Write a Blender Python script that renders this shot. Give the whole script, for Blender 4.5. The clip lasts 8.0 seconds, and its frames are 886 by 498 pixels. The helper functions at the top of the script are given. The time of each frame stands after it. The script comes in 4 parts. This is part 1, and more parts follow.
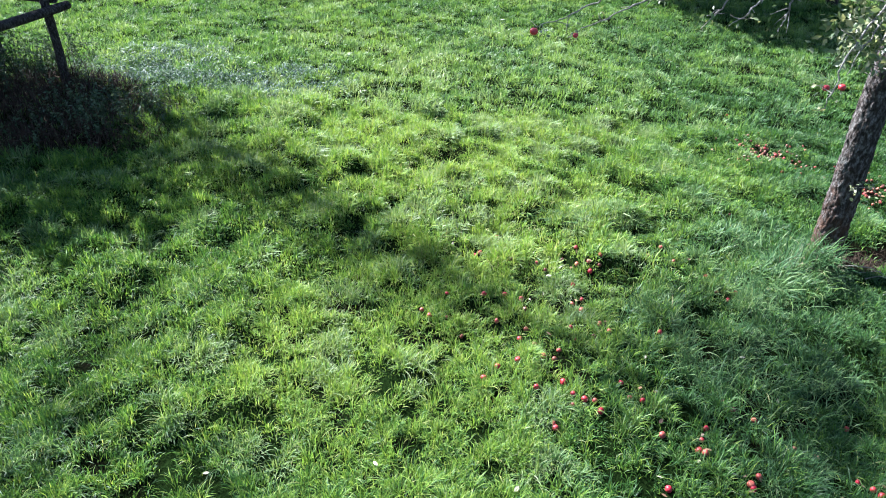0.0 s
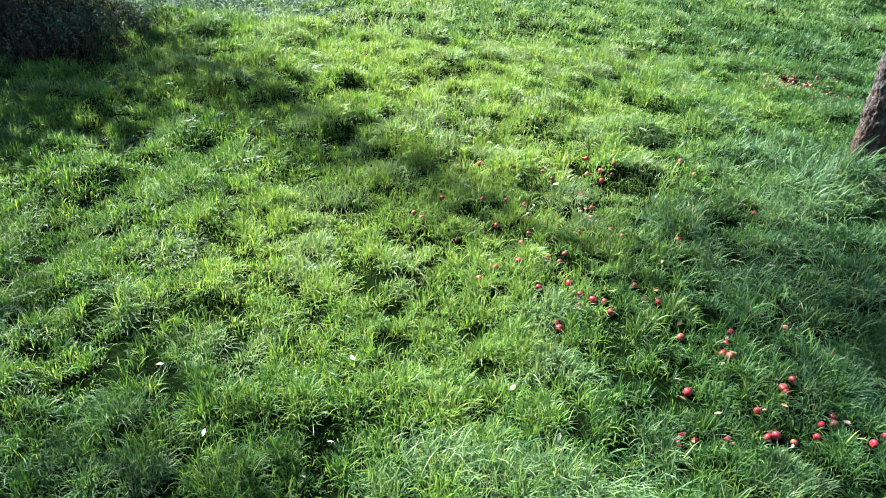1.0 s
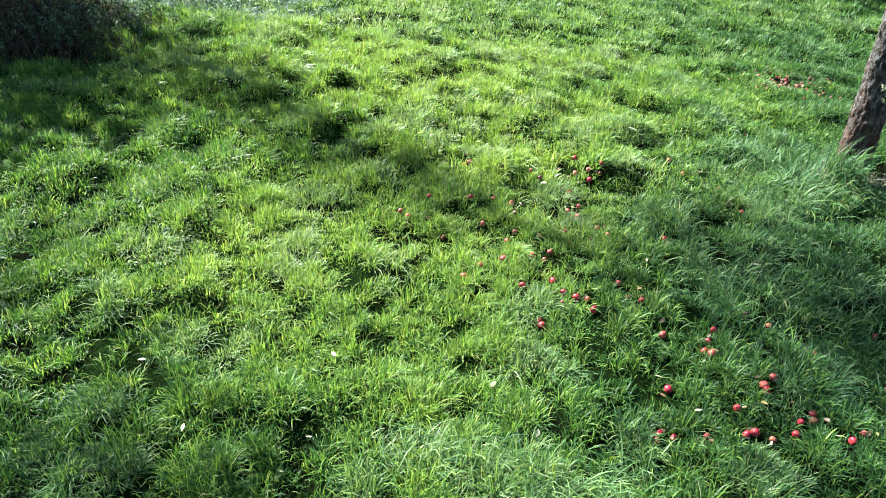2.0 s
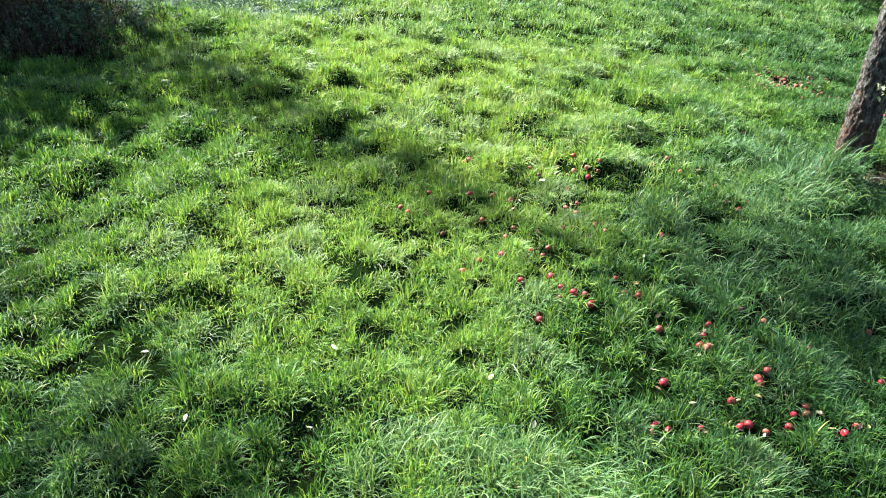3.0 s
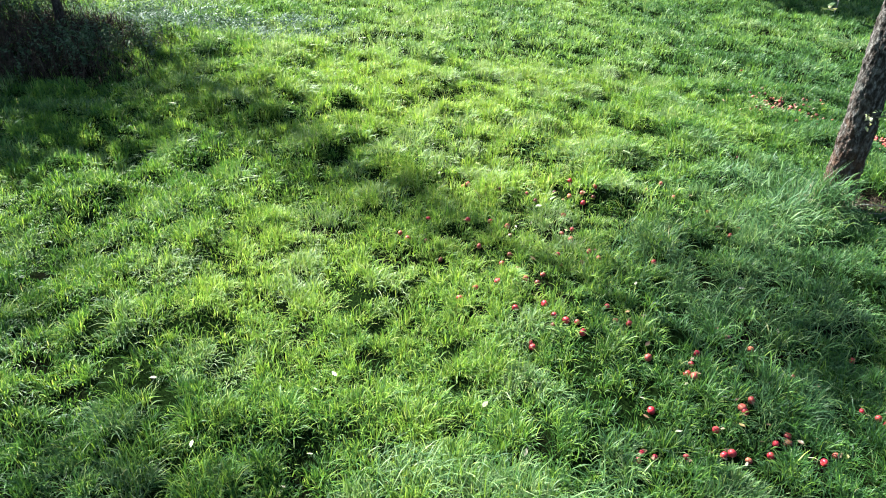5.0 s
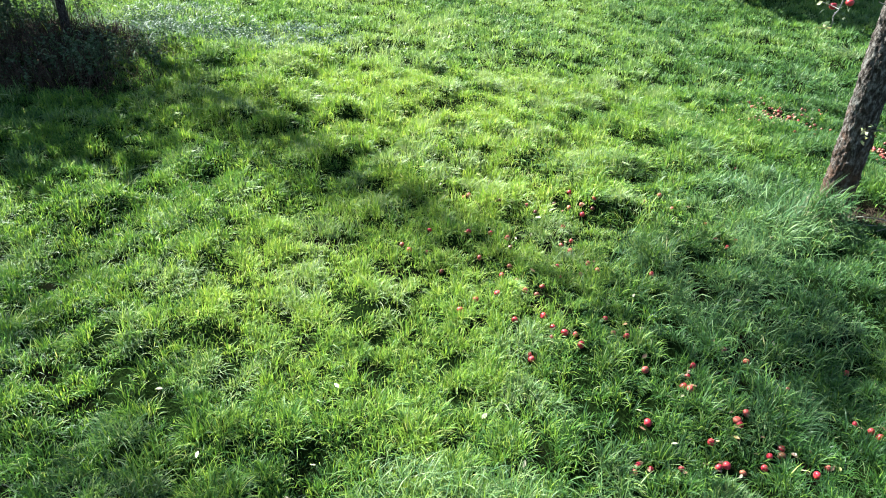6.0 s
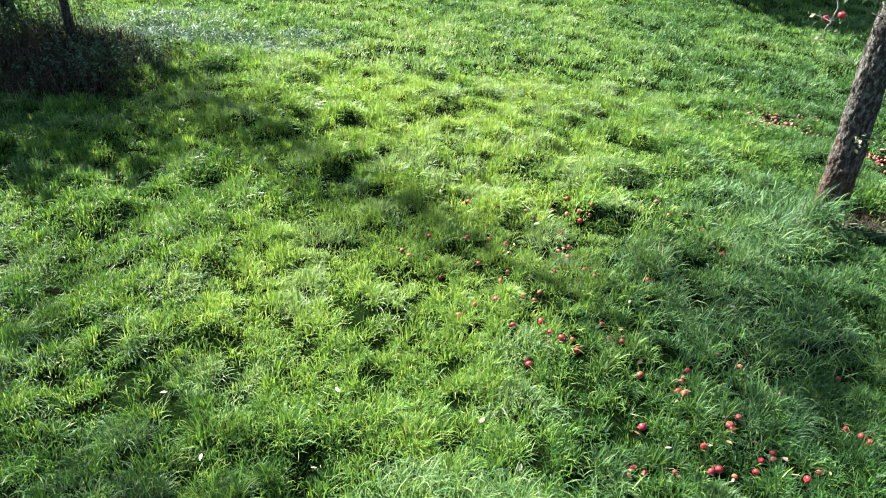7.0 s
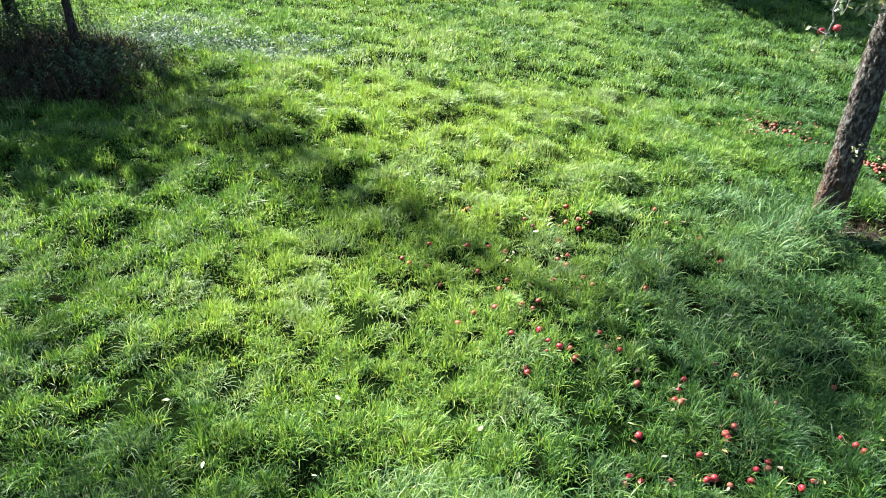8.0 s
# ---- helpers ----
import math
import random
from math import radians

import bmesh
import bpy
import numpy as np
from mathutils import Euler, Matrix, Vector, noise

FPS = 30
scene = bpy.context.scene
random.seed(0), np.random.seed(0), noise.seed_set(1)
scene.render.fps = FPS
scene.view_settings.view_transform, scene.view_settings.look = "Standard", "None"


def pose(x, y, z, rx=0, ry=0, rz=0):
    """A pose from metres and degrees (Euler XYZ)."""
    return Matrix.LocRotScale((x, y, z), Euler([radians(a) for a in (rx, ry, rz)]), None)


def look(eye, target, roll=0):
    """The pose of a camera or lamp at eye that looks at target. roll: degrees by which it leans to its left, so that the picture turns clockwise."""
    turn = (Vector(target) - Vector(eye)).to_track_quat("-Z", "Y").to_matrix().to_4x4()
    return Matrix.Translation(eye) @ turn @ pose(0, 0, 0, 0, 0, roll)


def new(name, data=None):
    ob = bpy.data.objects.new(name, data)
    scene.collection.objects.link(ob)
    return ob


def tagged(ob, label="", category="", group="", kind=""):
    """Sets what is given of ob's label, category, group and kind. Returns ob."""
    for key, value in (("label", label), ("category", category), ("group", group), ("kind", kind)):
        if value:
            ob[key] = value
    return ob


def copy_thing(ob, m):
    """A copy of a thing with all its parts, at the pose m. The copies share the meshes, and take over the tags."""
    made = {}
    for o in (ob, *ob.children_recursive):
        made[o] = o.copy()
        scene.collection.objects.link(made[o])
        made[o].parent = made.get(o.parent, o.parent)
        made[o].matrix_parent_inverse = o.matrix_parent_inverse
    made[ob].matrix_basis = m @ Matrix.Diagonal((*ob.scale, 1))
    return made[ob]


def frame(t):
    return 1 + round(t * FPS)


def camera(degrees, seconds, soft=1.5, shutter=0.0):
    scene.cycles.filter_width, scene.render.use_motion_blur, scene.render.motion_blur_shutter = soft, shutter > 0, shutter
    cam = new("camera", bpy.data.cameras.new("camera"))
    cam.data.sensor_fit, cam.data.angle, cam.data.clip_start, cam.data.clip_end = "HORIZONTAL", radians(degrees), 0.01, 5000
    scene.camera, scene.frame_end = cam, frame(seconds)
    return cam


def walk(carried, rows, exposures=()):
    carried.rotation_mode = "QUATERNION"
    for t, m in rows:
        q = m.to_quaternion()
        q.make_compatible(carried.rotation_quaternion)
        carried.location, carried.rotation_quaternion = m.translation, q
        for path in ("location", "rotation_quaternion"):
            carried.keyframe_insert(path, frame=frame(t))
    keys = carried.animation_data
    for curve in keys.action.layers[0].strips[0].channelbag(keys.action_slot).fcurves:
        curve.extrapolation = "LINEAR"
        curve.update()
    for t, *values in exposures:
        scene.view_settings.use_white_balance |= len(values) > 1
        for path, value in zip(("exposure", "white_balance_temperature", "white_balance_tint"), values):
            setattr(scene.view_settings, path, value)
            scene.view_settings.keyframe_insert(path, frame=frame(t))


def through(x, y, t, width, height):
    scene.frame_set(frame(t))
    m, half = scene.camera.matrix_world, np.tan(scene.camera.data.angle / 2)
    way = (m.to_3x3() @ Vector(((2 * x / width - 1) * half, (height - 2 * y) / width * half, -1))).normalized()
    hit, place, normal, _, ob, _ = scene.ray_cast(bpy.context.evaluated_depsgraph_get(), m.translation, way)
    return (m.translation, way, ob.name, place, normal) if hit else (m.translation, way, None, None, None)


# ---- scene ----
cam = camera(65.6, 8.0, soft=1.0)
METRES, EYE, TILT, LEAN, TURN = 1.85, 4.085, -33.0, -1.08, 0.0
ROWS = [
    (0.0, 0.0, 0.0, 0.0, -0.0, 0.0, 0.0),
    (0.5, 0.0423, 0.2612, -0.3658, 0.91, -0.13, -0.74),
    (1.0, 0.0808, 0.3302, -0.4383, 0.99, -0.4, -0.87),
    (1.5, 0.1303, 0.3381, -0.4486, 1.08, -0.26, -0.95),
    (3.0, 0.1629, 0.2919, -0.476, 1.33, -0.17, -1.19),
    (3.5, 0.1703, 0.2717, -0.4401, 1.4, -0.11, -1.26),
    (4.0, 0.172, 0.2484, -0.4172, 1.5, -0.03, -1.33),
    (4.5, 0.1831, 0.2229, -0.3982, 1.57, 0.02, -1.4),
    (6.0, 0.1914, 0.1514, -0.3276, 1.78, 0.21, -1.61),
    (6.5, 0.1953, 0.1232, -0.3149, 1.84, 0.27, -1.68),
    (7.0, 0.2018, 0.0998, -0.3062, 1.9, 0.33, -1.75),
    (7.5, 0.2104, 0.0855, -0.2902, 1.96, 0.39, -1.81),
    (8.0, 0.2093, 0.0695, -0.2742, 2.01, 0.44, -1.86),
]
walk(cam, [(t, pose(0, 0, EYE, TILT, LEAN, TURN) @ pose(METRES * x, METRES * y, METRES * z, 90 + pitch, roll, yaw)) for t, x, y, z, yaw, pitch, roll in ROWS],
     exposures=[(0.0, 2.86, 5450, 16), (1.5, 2.95, 5720, 8), (3.5, 2.99, 5900, 5), (6.0, 3.02, 5950, 5), (8.0, 3.03, 6150, 7)])

# ---- light and sky ----
SUN_AZ = math.atan2(-0.760, 0.650)       # ahead and to the left of the first view
SUN_EL = radians(39)
SUN_DIR = Vector((math.sin(SUN_AZ) * math.cos(SUN_EL), math.cos(SUN_AZ) * math.cos(SUN_EL), math.sin(SUN_EL)))
world = bpy.data.worlds.new("world")
scene.world = world
world.use_nodes = True
wn = world.node_tree.nodes
sky = wn.new("ShaderNodeTexSky")
sky.sky_type = "NISHITA"
sky.sun_disc = False
sky.sun_elevation = SUN_EL
sky.sun_rotation = SUN_AZ
world.node_tree.links.new(sky.outputs[0], wn["Background"].inputs[0])
wn["Background"].inputs[1].default_value = 0.04
sun = new("sun", bpy.data.lights.new("sun", "SUN"))
sun.data.energy = 5.0
sun.data.angle = radians(0.5)
sun.data.color = (1.0, 0.95, 0.86)
sun.matrix_world = look(SUN_DIR * 60, (0, 0, 0))


# ---- materials ----
def material(name):
    m = bpy.data.materials.new(name)
    m.use_nodes = True
    nt = m.node_tree
    return m, nt, nt.nodes["Principled BSDF"], nt.nodes["Material Output"]


def noise_node(nt, scale, detail=4.0, rough=0.6, coord="Object"):
    tc = nt.nodes.new("ShaderNodeTexCoord")
    n = nt.nodes.new("ShaderNodeTexNoise")
    n.inputs["Scale"].default_value = scale
    n.inputs["Detail"].default_value = detail
    n.inputs["Roughness"].default_value = rough
    nt.links.new(tc.outputs[coord], n.inputs["Vector"])
    return n


def ramp(nt, fac, stops):
    r = nt.nodes.new("ShaderNodeValToRGB")
    el = r.color_ramp.elements
    while len(el) < len(stops):
        el.new(0.5)
    for e, (p, c) in zip(el, stops):
        e.position, e.color = p, (*c, 1)
    nt.links.new(fac, r.inputs[0])
    return r.outputs[0]


def mix(nt, fac, a, b, how="MIX"):
    n = nt.nodes.new("ShaderNodeMix")
    n.data_type, n.blend_type = "RGBA", how
    for s, v in ((n.inputs[0], fac), (n.inputs[6], a), (n.inputs[7], b)):
        if hasattr(v, "links"):
            nt.links.new(v, s)
        else:
            s.default_value = v if isinstance(v, float) else (*v, 1)
    return n.outputs[2]


def bump(nt, b, height, strength, distance):
    n = nt.nodes.new("ShaderNodeBump")
    n.inputs["Strength"].default_value = strength
    n.inputs["Distance"].default_value = distance
    nt.links.new(height, n.inputs["Height"])
    nt.links.new(n.outputs[0], b.inputs["Normal"])


def blade_material(name, stops, through=0.42, rough=0.38, gloss=0.32, spread=0.42):
    """Thin leaf tissue: colour by the clump's tint and by blade, light shines through."""
    m, nt, b, out = material(name)
    at = nt.nodes.new("ShaderNodeAttribute")
    at.attribute_name = "tint"
    geo = nt.nodes.new("ShaderNodeNewGeometry")
    add = nt.nodes.new("ShaderNodeMath")
    add.operation = "MULTIPLY_ADD"
    nt.links.new(geo.outputs["Random Per Island"], add.inputs[0])
    add.inputs[1].default_value = spread
    nt.links.new(at.outputs["Fac"], add.inputs[2])
    col = ramp(nt, add.outputs[0], stops)
    nt.links.new(col, b.inputs["Base Color"])
    b.inputs["Roughness"].default_value = rough
    b.inputs["Specular IOR Level"].default_value = gloss
    tr = nt.nodes.new("ShaderNodeBsdfTranslucent")
    warm = mix(nt, 1.0, col, (1.40, 1.36, 0.80), "MULTIPLY")
    nt.links.new(warm, tr.inputs[0])
    ms = nt.nodes.new("ShaderNodeMixShader")
    ms.inputs[0].default_value = through
    nt.links.new(b.outputs[0], ms.inputs[1])
    nt.links.new(tr.outputs[0], ms.inputs[2])
    nt.links.new(ms.outputs[0], out.inputs[0])
    return m


MAT_GRASS = blade_material("meadow_grass", [
    (0.0, (0.012, 0.038, 0.010)), (0.35, (0.045, 0.112, 0.022)), (0.62, (0.130, 0.226, 0.032)),
    (0.85, (0.226, 0.300, 0.058)), (1.0, (0.330, 0.315, 0.160))], 0.36, 0.45, 0.13, 0.38)
MAT_FAR = blade_material("far_meadow_grass", [
    (0.0, (0.014, 0.040, 0.012)), (0.35, (0.050, 0.114, 0.028)), (0.62, (0.134, 0.222, 0.044)), (1.0, (0.24, 0.30, 0.09))], 0.34, 0.5, 0.08, 0.16)
# old grass under the tufts, its colour darkened to carry the shade in gaps
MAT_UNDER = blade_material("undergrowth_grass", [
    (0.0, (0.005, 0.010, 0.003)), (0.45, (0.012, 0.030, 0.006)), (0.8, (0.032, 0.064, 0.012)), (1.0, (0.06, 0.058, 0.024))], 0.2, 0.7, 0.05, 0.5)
# greyer blade colour, with the whitish sky sheen painted in
MAT_GREYED = blade_material("coarse_grass", [
    (0.0, (0.015, 0.039, 0.018)), (0.35, (0.053, 0.116, 0.042)), (0.62, (0.137, 0.216, 0.073)), (1.0, (0.26, 0.30, 0.165))], 0.34, 0.42, 0.15)
MAT_STRAW = blade_material("dry_straw", [
    (0.0, (0.16, 0.13, 0.08)), (0.5, (0.33, 0.29, 0.18)), (1.0, (0.52, 0.48, 0.34))], 0.25, 0.5, 0.25)
# pale blue-grey herb and blade colours: the bank's silvery sun sheen painted in
MAT_HERB = blade_material("sheen_herb", [
    (0.0, (0.022, 0.055, 0.022)), (0.5, (0.045, 0.08, 0.05)), (1.0, (0.095, 0.135, 0.115))], 0.2, 0.5, 0.12)
MAT_PALE = blade_material("pale_grass", [
    (0.0, (0.025, 0.065, 0.025)), (0.5, (0.05, 0.095, 0.056)), (1.0, (0.10, 0.14, 0.115))], 0.25, 0.5, 0.12)
MAT_LEAF = blade_material("apple_leaf", [
    (0.0, (0.030, 0.065, 0.018)), (0.5, (0.085, 0.135, 0.05)), (0.85, (0.16, 0.20, 0.10)), (1.0, (0.24, 0.25, 0.14))], 0.30, 0.36, 0.5)
MAT_HEDGE = blade_material("shrub_leaf", [
    (0.0, (0.020, 0.050, 0.014)), (0.6, (0.045, 0.085, 0.022)), (1.0, (0.08, 0.11, 0.03))], 0.2, 0.5, 0.15)
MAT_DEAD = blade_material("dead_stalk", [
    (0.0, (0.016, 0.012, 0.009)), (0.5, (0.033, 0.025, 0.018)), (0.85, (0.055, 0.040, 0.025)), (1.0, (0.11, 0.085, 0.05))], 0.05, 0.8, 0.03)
MAT_NETTLE = blade_material("nettle_leaf", [
    (0.0, (0.018, 0.038, 0.018)), (0.6, (0.042, 0.068, 0.034)), (1.0, (0.09, 0.12, 0.075))], 0.2, 0.7, 0.06)


def ground_material():
    m, nt, b, _ = material("meadow_soil")
    big, mid, fine = noise_node(nt, 0.9, 5), noise_node(nt, 5, 6, 0.7), noise_node(nt, 26, 6, 0.7)
    # soil and moss held near black, so the colour carries the gaps' shade
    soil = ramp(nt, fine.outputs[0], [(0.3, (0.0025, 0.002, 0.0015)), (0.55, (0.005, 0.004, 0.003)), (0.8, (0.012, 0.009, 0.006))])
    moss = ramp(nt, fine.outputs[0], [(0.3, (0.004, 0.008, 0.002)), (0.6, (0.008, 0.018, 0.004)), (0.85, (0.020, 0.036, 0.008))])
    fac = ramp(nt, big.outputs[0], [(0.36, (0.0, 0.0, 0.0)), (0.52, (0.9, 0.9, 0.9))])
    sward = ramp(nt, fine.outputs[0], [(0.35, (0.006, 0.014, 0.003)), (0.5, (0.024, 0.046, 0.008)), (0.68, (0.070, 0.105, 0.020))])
    at = nt.nodes.new("ShaderNodeAttribute")
    at.attribute_name = "tint"
    bare_spot = nt.nodes.new("ShaderNodeAttribute")
    bare_spot.attribute_name = "bare_spot"
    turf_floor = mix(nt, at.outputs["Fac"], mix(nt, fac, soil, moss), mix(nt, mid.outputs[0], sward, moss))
    nt.links.new(mix(nt, bare_spot.outputs["Fac"], turf_floor, soil), b.inputs["Base Color"])
    b.inputs["Roughness"].default_value = 0.95
    b.inputs["Specular IOR Level"].default_value = 0.0
    bump(nt, b, fine.outputs[0], 1.0, 0.06)
    return m


def bark_material(name, dark, mid, light, scale=1.0, moss=0.0, split=0.65):
    m, nt, b, _ = material(name)
    tc = nt.nodes.new("ShaderNodeTexCoord")
    mp = nt.nodes.new("ShaderNodeMapping")
    nt.links.new(tc.outputs["Object"], mp.inputs[0])
    mp.inputs["Scale"].default_value = (1, 1, 0.45)
    cell = nt.nodes.new("ShaderNodeTexVoronoi")
    cell.inputs["Scale"].default_value = 46 * scale
    cell.feature = "DISTANCE_TO_EDGE"
    fine = noise_node(nt, 38 * scale, 6, 0.65)
    warp = noise_node(nt, 7 * scale, 4, 0.6)
    nt.links.new(mix(nt, 0.10, mp.outputs[0], warp.outputs[1], "ADD"), cell.inputs["Vector"])
    strip = nt.nodes.new("ShaderNodeTexNoise")
    strip.inputs["Scale"].default_value = 34 * scale
    strip.inputs["Detail"].default_value = 5.0
    nt.links.new(mp.outputs[0], strip.inputs["Vector"])
    col = ramp(nt, strip.outputs[0], [(0.30, dark), (0.48, mid), (0.70, light)])
    col = mix(nt, 0.5, col, ramp(nt, fine.outputs[0], [(0.3, (0.55, 0.5, 0.48)), (0.65, (1.25, 1.25, 1.25))]), "MULTIPLY")
    lichen = noise_node(nt, 5 * scale, 5, 0.65)
    lf = ramp(nt, lichen.outputs[0], [(0.56, (0, 0, 0)), (0.70, (0.45, 0.45, 0.45))])
    col = mix(nt, lf, col, (0.18, 0.19, 0.17))
    if moss:
        sep = nt.nodes.new("ShaderNodeSeparateXYZ")
        nt.links.new(tc.outputs["Object"], sep.inputs[0])
        low = nt.nodes.new("ShaderNodeMath")
        low.operation = "MULTIPLY_ADD"
        nt.links.new(sep.outputs[2], low.inputs[0])
        low.inputs[1].default_value = -0.32 / moss
        nt.links.new(warp.outputs[0], low.inputs[2])
        col = mix(nt, ramp(nt, low.outputs[0], [(0.22, (0, 0, 0)), (0.42, (0.65, 0.65, 0.65))]), col, (0.075, 0.038, 0.022))
    crack = ramp(nt, cell.outputs["Distance"], [(0.0, (0.16, 0.15, 0.14)), (0.10, (1, 1, 1))])
    nt.links.new(mix(nt, split, col, crack, "MULTIPLY"), b.inputs["Base Color"])
    b.inputs["Roughness"].default_value = 0.9
    b.inputs["Specular IOR Level"].default_value = 0.1
    hgt = mix(nt, 0.5, crack, fine.outputs[0])
    bump(nt, b, hgt, 1.0, 0.03)
    return m


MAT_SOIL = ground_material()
MAT_BARK = bark_material("apple_bark", (0.017, 0.014, 0.011), (0.049, 0.041, 0.035), (0.17, 0.16, 0.15), 1.0, 1.0)
MAT_TWIG = bark_material("twig_bark", (0.18, 0.165, 0.14), (0.33, 0.31, 0.27), (0.50, 0.485, 0.44), 3, 0.0, 0.12)
MAT_WOOD = bark_material("weathered_log", (0.014, 0.012, 0.010), (0.036, 0.031, 0.027), (0.09, 0.083, 0.076), 1.4)


def apple_material(name, a, b2, c, blush):
    m, nt, b, _ = material(name)
    n = noise_node(nt, 18, 3)
    s = noise_node(nt, 140, 2)
    info = nt.nodes.new("ShaderNodeObjectInfo")
    add = nt.nodes.new("ShaderNodeMath")
    add.operation = "MULTIPLY_ADD"
    nt.links.new(info.outputs["Random"], add.inputs[0])
    add.inputs[1].default_value = 0.25
    nt.links.new(n.outputs[0], add.inputs[2])
    col = ramp(nt, add.outputs[0], [(0.35, a), (0.6, b2), (0.85, c)])
    sf = ramp(nt, s.outputs[0], [(0.60, (0, 0, 0)), (0.68, (0.4, 0.4, 0.4))])
    nt.links.new(mix(nt, sf, col, blush), b.inputs["Base Color"])
    b.inputs["Roughness"].default_value = 0.42
    b.inputs["Specular IOR Level"].default_value = 0.35
    bump(nt, b, n.outputs[0], 0.15, 0.004)
    return m


MAT_RED = apple_material("red_apple_skin", (0.13, 0.005, 0.011), (0.26, 0.009, 0.020), (0.34, 0.036, 0.036), (0.38, 0.15, 0.10))
MAT_PINK = apple_material("pale_apple_skin", (0.22, 0.022, 0.026), (0.29, 0.055, 0.04), (0.33, 0.12, 0.06), (0.38, 0.22, 0.12))
MAT_ROT = apple_material("rotten_apple_skin", (0.05, 0.014, 0.010), (0.10, 0.024, 0.014), (0.15, 0.055, 0.025), (0.17, 0.09, 0.045))


def leaf_litter_material(name, stops):
    m, nt, b, out = material(name)
    n = noise_node(nt, 40, 4)
    info = nt.nodes.new("ShaderNodeObjectInfo")
    base = ramp(nt, info.outputs["Random"], stops)
    nt.links.new(mix(nt, 0.6, base, ramp(nt, n.outputs[0], [(0.3, (0.55, 0.5, 0.4)), (0.6, (1, 1, 1))]), "MULTIPLY"), b.inputs["Base Color"])
    b.inputs["Roughness"].default_value = 0.5
    return m


MAT_LITTER = leaf_litter_material("fallen_leaf_skin", [(0.0, (0.27, 0.25, 0.16)), (0.5, (0.33, 0.31, 0.22)), (0.7, (0.22, 0.24, 0.08)), (0.88, (0.30, 0.20, 0.07)), (1.0, (0.16, 0.09, 0.05))])
MAT_BROWN = leaf_litter_material("rotting_leaf_skin", [(0.0, (0.10, 0.06, 0.035)), (0.6, (0.19, 0.11, 0.06)), (1.0, (0.28, 0.19, 0.10))])


# ---- shared builders ----
HILLS = [(-4.5, 9.5, 2.5, 0.432), (-1.0, 7.8, 2.2, 0.091), (1.2, 6.8, 1.8, 0.087), (3.0, 5.5, 2.0, 0.080),
         (4.5, 9.0, 2.0, -0.032), (2.0, 11.0, 2.5, 0.164), (-3.0, 5.0, 2.2, 0.038), (3.80, 5.70, 0.38, 0.11), (4.66, 6.25, 0.22, -0.12)]


def lattice(ix, iy, seed):
    v = np.sin(ix * 127.1 + iy * 311.7 + seed * 74.7) * 43758.5453
    return v - np.floor(v)


def field(x, y, size, seed):
    """Smooth noise in 0..1 over the plan, with cells of the given size in metres."""
    x, y = np.asarray(x, float) / size, np.asarray(y, float) / size
    ix, iy = np.floor(x), np.floor(y)
    fx, fy = x - ix, y - iy
    fx, fy = fx * fx * (3 - 2 * fx), fy * fy * (3 - 2 * fy)
    a = lattice(ix, iy, seed) * (1 - fx) + lattice(ix + 1, iy, seed) * fx
    b = lattice(ix, iy + 1, seed) * (1 - fx) + lattice(ix + 1, iy + 1, seed) * fx
    return a * (1 - fy) + b * fy


def sod(x, y):
    """Height of the turf's mean top over the plan."""
    x, y = np.asarray(x, float), np.asarray(y, float)
    z = 0.065 + 0 * x
    for a, b, s, k in HILLS:
        z = z + k * np.exp(-((x - a) ** 2 + (y - b) ** 2) / (2 * s * s))
    return z


def tussock(x, y):
    """Small mounds of old grass, a hand high, most of them on the bank."""
    x, y = np.asarray(x, float), np.asarray(y, float)
    zone = 0.35 + 0.8 * np.exp(-((x + 1) / 3.5) ** 2 - ((y - 7.2) / 2.2) ** 2)
    return zone * 0.30 * np.maximum(field(x + 0.3 * y, y - 0.2 * x, 0.3, 77) - 0.52, 0) - 0.02


def soil(x, y):
    """Height of the soil under the turf: humps of a third of a metre over the gentle bank."""
    near = np.exp(-((np.asarray(x, float) / 14) ** 2 + ((np.asarray(y, float) - 8) / 14) ** 2))
    return sod(x, y) - 0.07 + near * (
        0.12 * (field(x, y, 0.42, 3) - 0.5) + 0.10 * (field(x, y, 0.95, 8) - 0.5) + tussock(x, y))


def blob(x, y, cx, cy, rx, ry):
    return np.exp(-(((x - cx) / rx) ** 2 + ((y - cy) / ry) ** 2))


def heap(x, y):
    """Share of the dark bramble heap over the plan, 0..1."""
    d = ((x + 5.55) / 1.95) ** 2 + ((y - 9.15 + 0.45 * (x + 5.4)) / 1.3) ** 2 + 0.9 * (field(x, y, 0.5, 21) - 0.5)
    return np.clip(1.6 - 1.2 * d, 0, 1)


def mesh_from(name, co, tris, mat, tint=None):
    me = bpy.data.meshes.new(name)
    co, tris = np.ascontiguousarray(co, np.float32), np.ascontiguousarray(tris, np.int32)
    me.vertices.add(len(co))
    me.vertices.foreach_set("co", co.ravel())
    me.loops.add(tris.size)
    me.loops.foreach_set("vertex_index", tris.ravel())
    me.polygons.add(len(tris))
    me.polygons.foreach_set("loop_start", np.arange(0, tris.size, 3, dtype=np.int32))
    if tint is not None:
        me.attributes.new("tint", "FLOAT", "POINT").data.foreach_set("value", np.ascontiguousarray(tint, np.float32))
    me.update(calc_edges=True)
    me.materials.append(mat)
    return me


